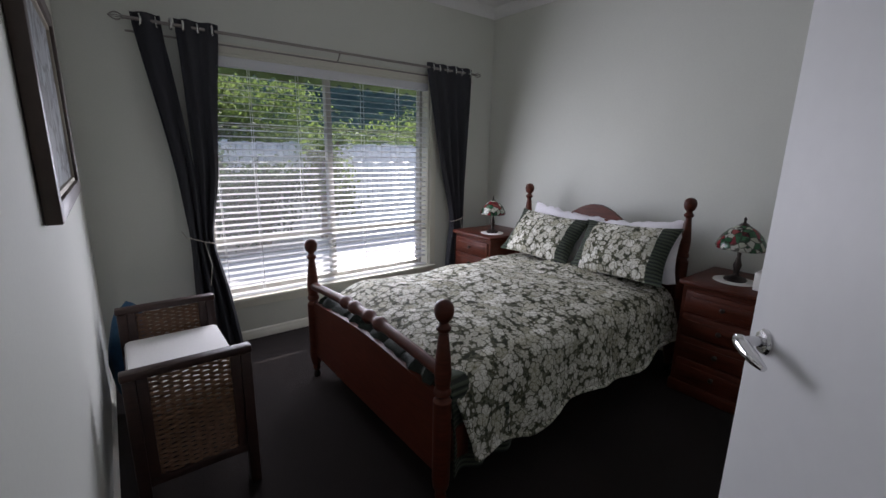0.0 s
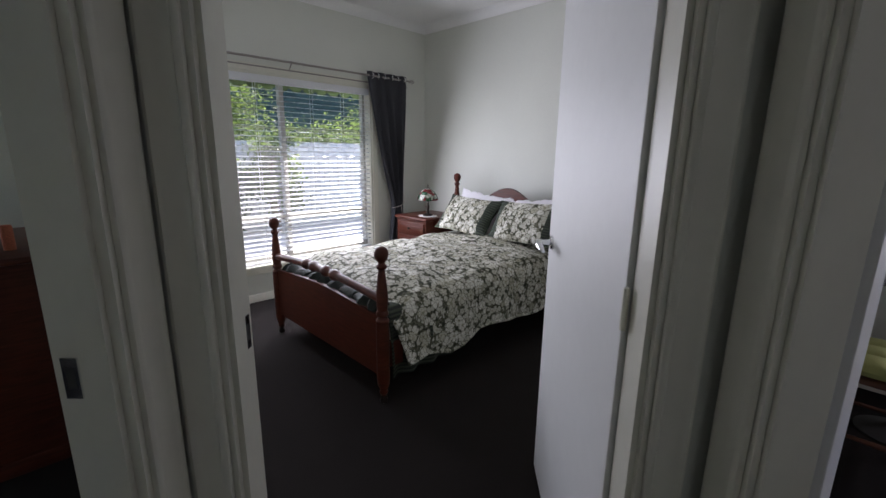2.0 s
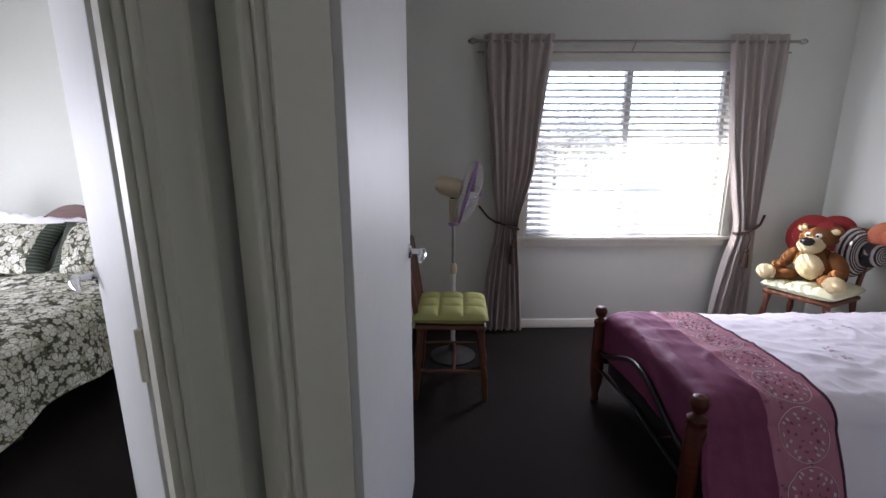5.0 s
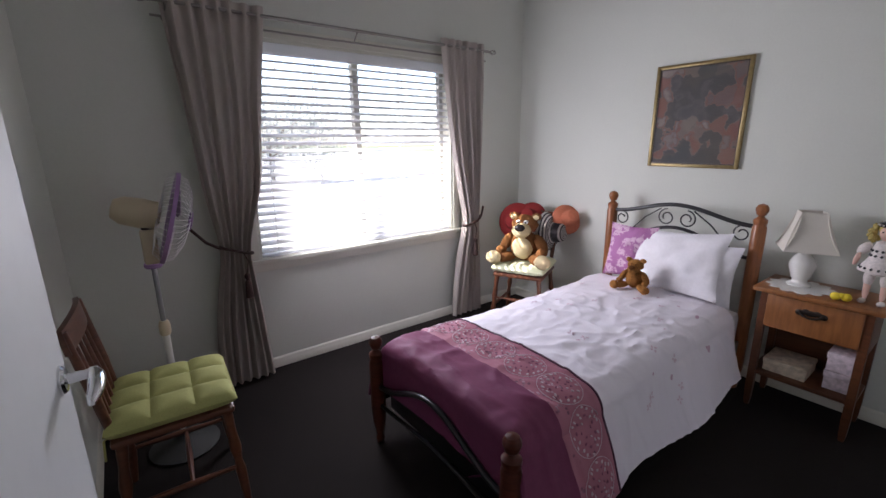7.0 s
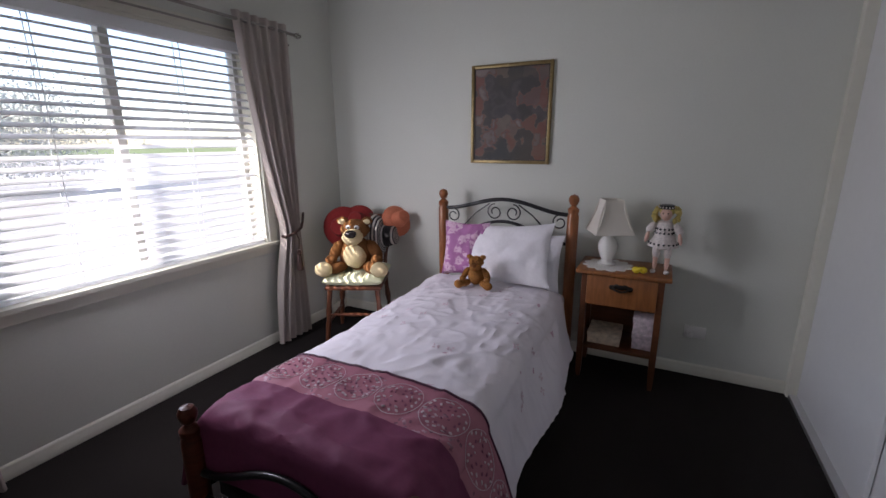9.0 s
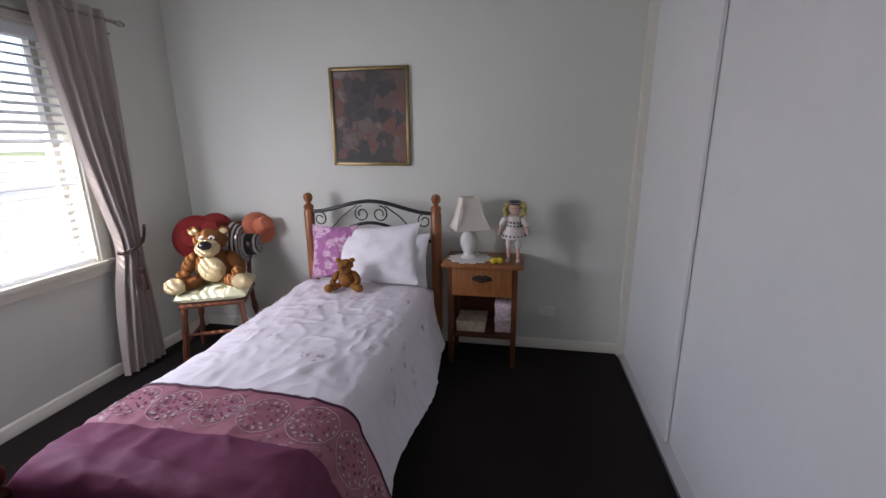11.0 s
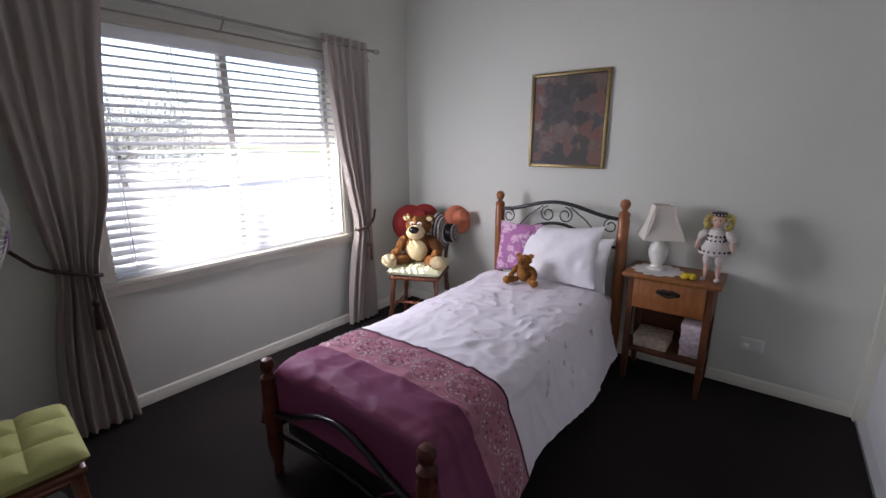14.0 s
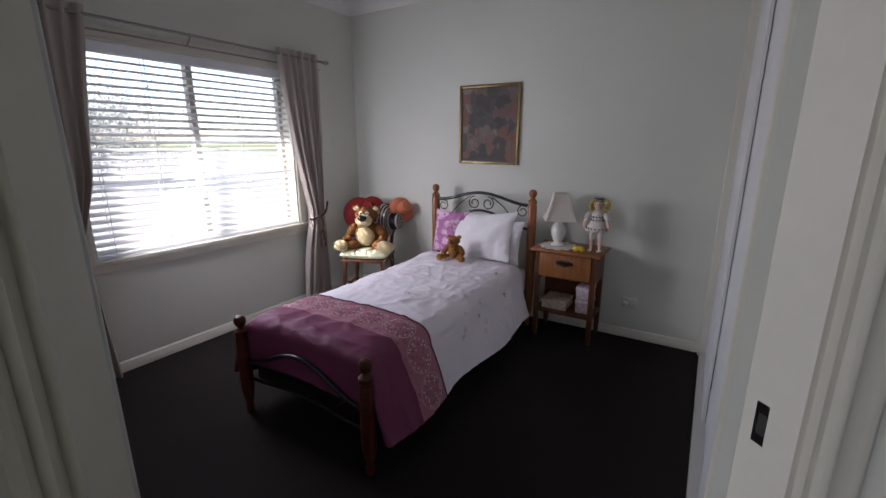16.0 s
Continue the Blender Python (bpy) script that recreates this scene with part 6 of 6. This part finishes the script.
part("badge", lathe([(0.045, 0.16), (0.045, 0.17), (0.02, 0.174)], 20, HEAD), M_LILAC, fan)
for k in range(3):
    a0 = 2 * math.pi * k / 3

    def blade(u, v, a0=a0):
        r = 0.03 + 0.14 * u
        a = a0 + (v - 0.5) * (1.3 + 0.3 * u)
        return HEAD @ Vector((r * math.cos(a), r * math.sin(a), 0.095 + 0.035 * (v - 0.5)))
    part("blade", sheet(blade, 10, 8, 0.002), M_BLADE, fan, "pale lilac fan blade")

# ---- third bedroom, seen past the hall ----
ch = bedside_chest("chest_of_drawers", Matrix.Translation((-0.60, 2.05, 0)) @ Matrix.Rotation(radians(-90), 4, "Z"), 0.9, 0.44, 0.93, 5, M_MAHOG, "red-brown wooden chest of drawers in the far bedroom")
ch["category"] = "chest of drawers"
tagged(part("vase", lathe([(0.03, 0), (0.045, 0.03), (0.05, 0.09), (0.03, 0.15), (0.018, 0.18), (0.022, 0.2)], 18, Matrix.Translation((-0.62, 1.72, 0.93))), M_BLACK), "small black vase on the chest of drawers", "vase")
tagged(part("candle", lathe([(0.02, 0), (0.02, 0.1), (0.016, 0.105)], 14, Matrix.Translation((-0.55, 1.80, 0.93))), M_CORAL), "short orange candle on the chest of drawers", "candle")

# ---- outside ----
bm = bmesh.new()
box(bm, -400, -400, -0.42, 400, 400, -0.3)
tagged(part("ground", bm, M_GRASS, smooth=False), "green lawn around the house", "ground", kind="structure")
# paving added over the lawn so the lower window views turn bright
tagged(part("patio", boxes((-6, YN + 0.2, -0.3, 14, 8.3, -0.265)), M_PATIO, smooth=False), "pale concrete added before the fence to brighten the window view", "patio", kind="structure")
tagged(part("pavement", boxes((XE + 0.2, -60, -0.3, XE + 90, YN + 0.1, -0.26)), M_PAVE, smooth=False), "wide pale concrete added for the glare outside the window", "pavement", kind="structure")

# out of view; added to stop high sun reaching the upper blind and bed
eave = thing("eave", "unseen cream painted eave added to shade the window", "eave")
part("soffit", boxes((XE + 0.2, -6, 2.40, XE + 0.88, YN + 0.2, 2.45)), M_CEIL, eave, smooth=False)
part("fascia", boxes((XE + 0.88, -6, 2.37, XE + 0.90, YN + 0.2, 2.57)), M_FPOST, eave, smooth=False)
part("gutter", boxes((XE + 0.90, -6, 2.45, XE + 1.0, YN + 0.2, 2.57), bevel=0.01), M_FPOST, eave)

# scalloped canvas awning over the first bedroom's window
aw = thing("window_awning", "green canvas awning with scalloped valance over the window", "awning")
part("canopy", sheet(lambda u, v: Vector((0.05 + 2.75 * u, YN + 0.2 + 0.6 * v, 2.46 - 0.385 * v)), 24, 6, 0.006), M_AWN, aw)


def valance(u, v):
    k = abs(math.sin(u * math.pi * 18))
    return Vector((0.05 + 2.75 * u, YN + 0.8 + 0.004 * math.sin(u * 60), 2.075 - (0.07 + 0.045 * k) * v))


part("valance", sheet(valance, 150, 3, 0.003), M_AWN, aw, "scalloped green valance")
for x in (0.07, 2.78):
    part("arm", tube([(x, YN + 0.2, 2.05), (x, YN + 0.79, 2.065)], 0.008, 8), M_FPOST, aw)

# board fence with pale posts
fence = thing("board_fence", "weathered grey board fence, paled for the haze in the window", "fence")
first = None
random.seed(4)
for k in range(120):
    if first is None:
        b = first = part("board", boxes((0, 0, -0.3, 0.112, 0.018, 1.52), bevel=0.003), M_FENCE, fence, smooth=False)
    else:
        b = new("board", first.data)
        b.parent = fence
    b.location = (-4 + k * 0.12, 8.4 + random.uniform(-0.006, 0.006), random.uniform(-0.02, 0.02))
for k in range(7):
    part("fence_post", boxes((-4 + k * 2.1, 8.43, -0.3, -3.9 + k * 2.1, 8.52, 1.5), bevel=0.006), M_FENCE, fence, smooth=False)
for z in (0.1, 1.2):
    part("fence_rail", boxes((-4, 8.425, z, 10.4, 8.455, z + 0.07), bevel=0.004), M_FENCE, fence, smooth=False)


def tree(name, x, y, h, spread, n, mat, seed, label, size=0.055, low=0.35):
    """A tapered trunk with limbs and a crown of many single leaves in clumps."""
    rnd = random.Random(seed)
    t = thing(name, label, "tree", m=Matrix.Translation((x, y, -0.3)))
    bm = tube([(0, 0, 0), (0.04, 0.02, h * 0.2), (-0.03, 0.05, h * 0.42), (0.05, 0, h * 0.7)], [0.11, 0.09, 0.07, 0.03], 10)
    tips = []
    for k in range(11):
        a = rnd.uniform(0, 6.28)
        z = h * rnd.uniform(low * 0.8, 0.75)
        tip = Vector((spread * math.cos(a) * rnd.uniform(0.4, 0.9), spread * math.sin(a) * rnd.uniform(0.4, 0.9), z + h * rnd.uniform(0.05, 0.25)))
        tube([(0, 0, z * 0.8), tip * 0.5 + Vector((0, 0, z * 0.5)), tip], [0.04, 0.025, 0.01], 6, bm)
        tips.append(tip)
    part("trunk", bm, M_BARK, t)
    verts, faces = [], []
    for k in range(n):
        c = rnd.choice(tips) if rnd.random() < 0.75 else Vector((0, 0, h * rnd.uniform(0.5, 0.9)))
        d = Vector((rnd.gauss(0, 1), rnd.gauss(0, 1), rnd.gauss(0, 0.8))) * spread * 0.27
        p = c + d
        if p.z < h * low * 0.5:
            continue
        s = size * rnd.uniform(0.6, 1.5)
        e = Euler((rnd.uniform(-1.2, 1.2), rnd.uniform(-1.2, 1.2), rnd.uniform(0, 6.28))).to_matrix()
        i = len(verts)
        for q in ((-0.5, 0, 0), (0, -0.28, 0.06), (0.5, 0, -0.04), (0, 0.28, 0.06)):
            verts.append(p + e @ (Vector(q) * s * 1.6))
        faces.append((i, i + 1, i + 2, i + 3))
    me = bpy.data.meshes.new("crown")
    me.from_pydata([tuple(v) for v in verts], [], faces)
    me.materials.append(mat)
    cr = new("crown", me)
    cr.parent = t
    return t


tree("garden_tree", 2.0, 10.1, 3.1, 1.6, 20000, M_LEAF, 11, "leafy bright green garden tree behind the fence")
tree("garden_tree", 5.4, 10.0, 2.1, 1.4, 12000, M_LEAF, 12, "leafy bright green garden shrub behind the fence")
tree("garden_tree", 0.0, 10.4, 4.0, 2.1, 60000, M_LEAF, 13, "leafy bright green garden tree behind the fence")
tree("garden_tree", 8.8, 11.6, 2.5, 1.8, 12000, M_LEAF, 14, "leafy bright green garden tree behind the fence")
tree("garden_shrub", 0.9, 7.4, 1.75, 0.8, 9000, M_LEAFD, 18, "dark green garden shrub before the fence", 0.06, 0.05)
tree("garden_shrub", 1.9, 7.5, 1.5, 0.6, 3500, M_LEAFD, 19, "dark green garden shrub before the fence", 0.06, 0.05)
tree("climbing_shrub", 3.1, 7.7, 2.1, 0.55, 2600, M_LEAF, 15, "sparse green climbing shrub before the fence", 0.06, 0.1)
# far trees with the outdoor glare put into their leaf colour
tree("garden_tree", 19.0, 4.5, 4.2, 3.6, 26000, M_LEAFP, 16, "garden tree across the path, leaves paled for bright haze")
tree("garden_tree", 22.0, -7.0, 3.2, 4.2, 26000, M_LEAFP, 17, "garden tree across the path, leaves paled for bright haze")

# wooded hill beyond the garden: one bumpy sheet
def hill(u, v):
    a = radians(-30 + 100 * u)
    r = 60 + 60 * v
    x, y = r * math.sin(a), r * math.cos(a)
    z = -1 + v * (27 + 7 * math.sin(u * 7 + 1) + 3 * noise.noise(Vector((u * 9, v * 3, 0)))) + 0.7 * noise.noise(Vector((x * 0.16, y * 0.16, 0))) * min(1, v * 4) + 0.5 * noise.noise(Vector((x * 0.5, y * 0.5, 3)))
    return Vector((x, y, z))


tagged(part("backdrop", sheet(hill, 240, 60, 0), M_HILL), "dark wooded hillside in the distance", "hill", kind="structure")
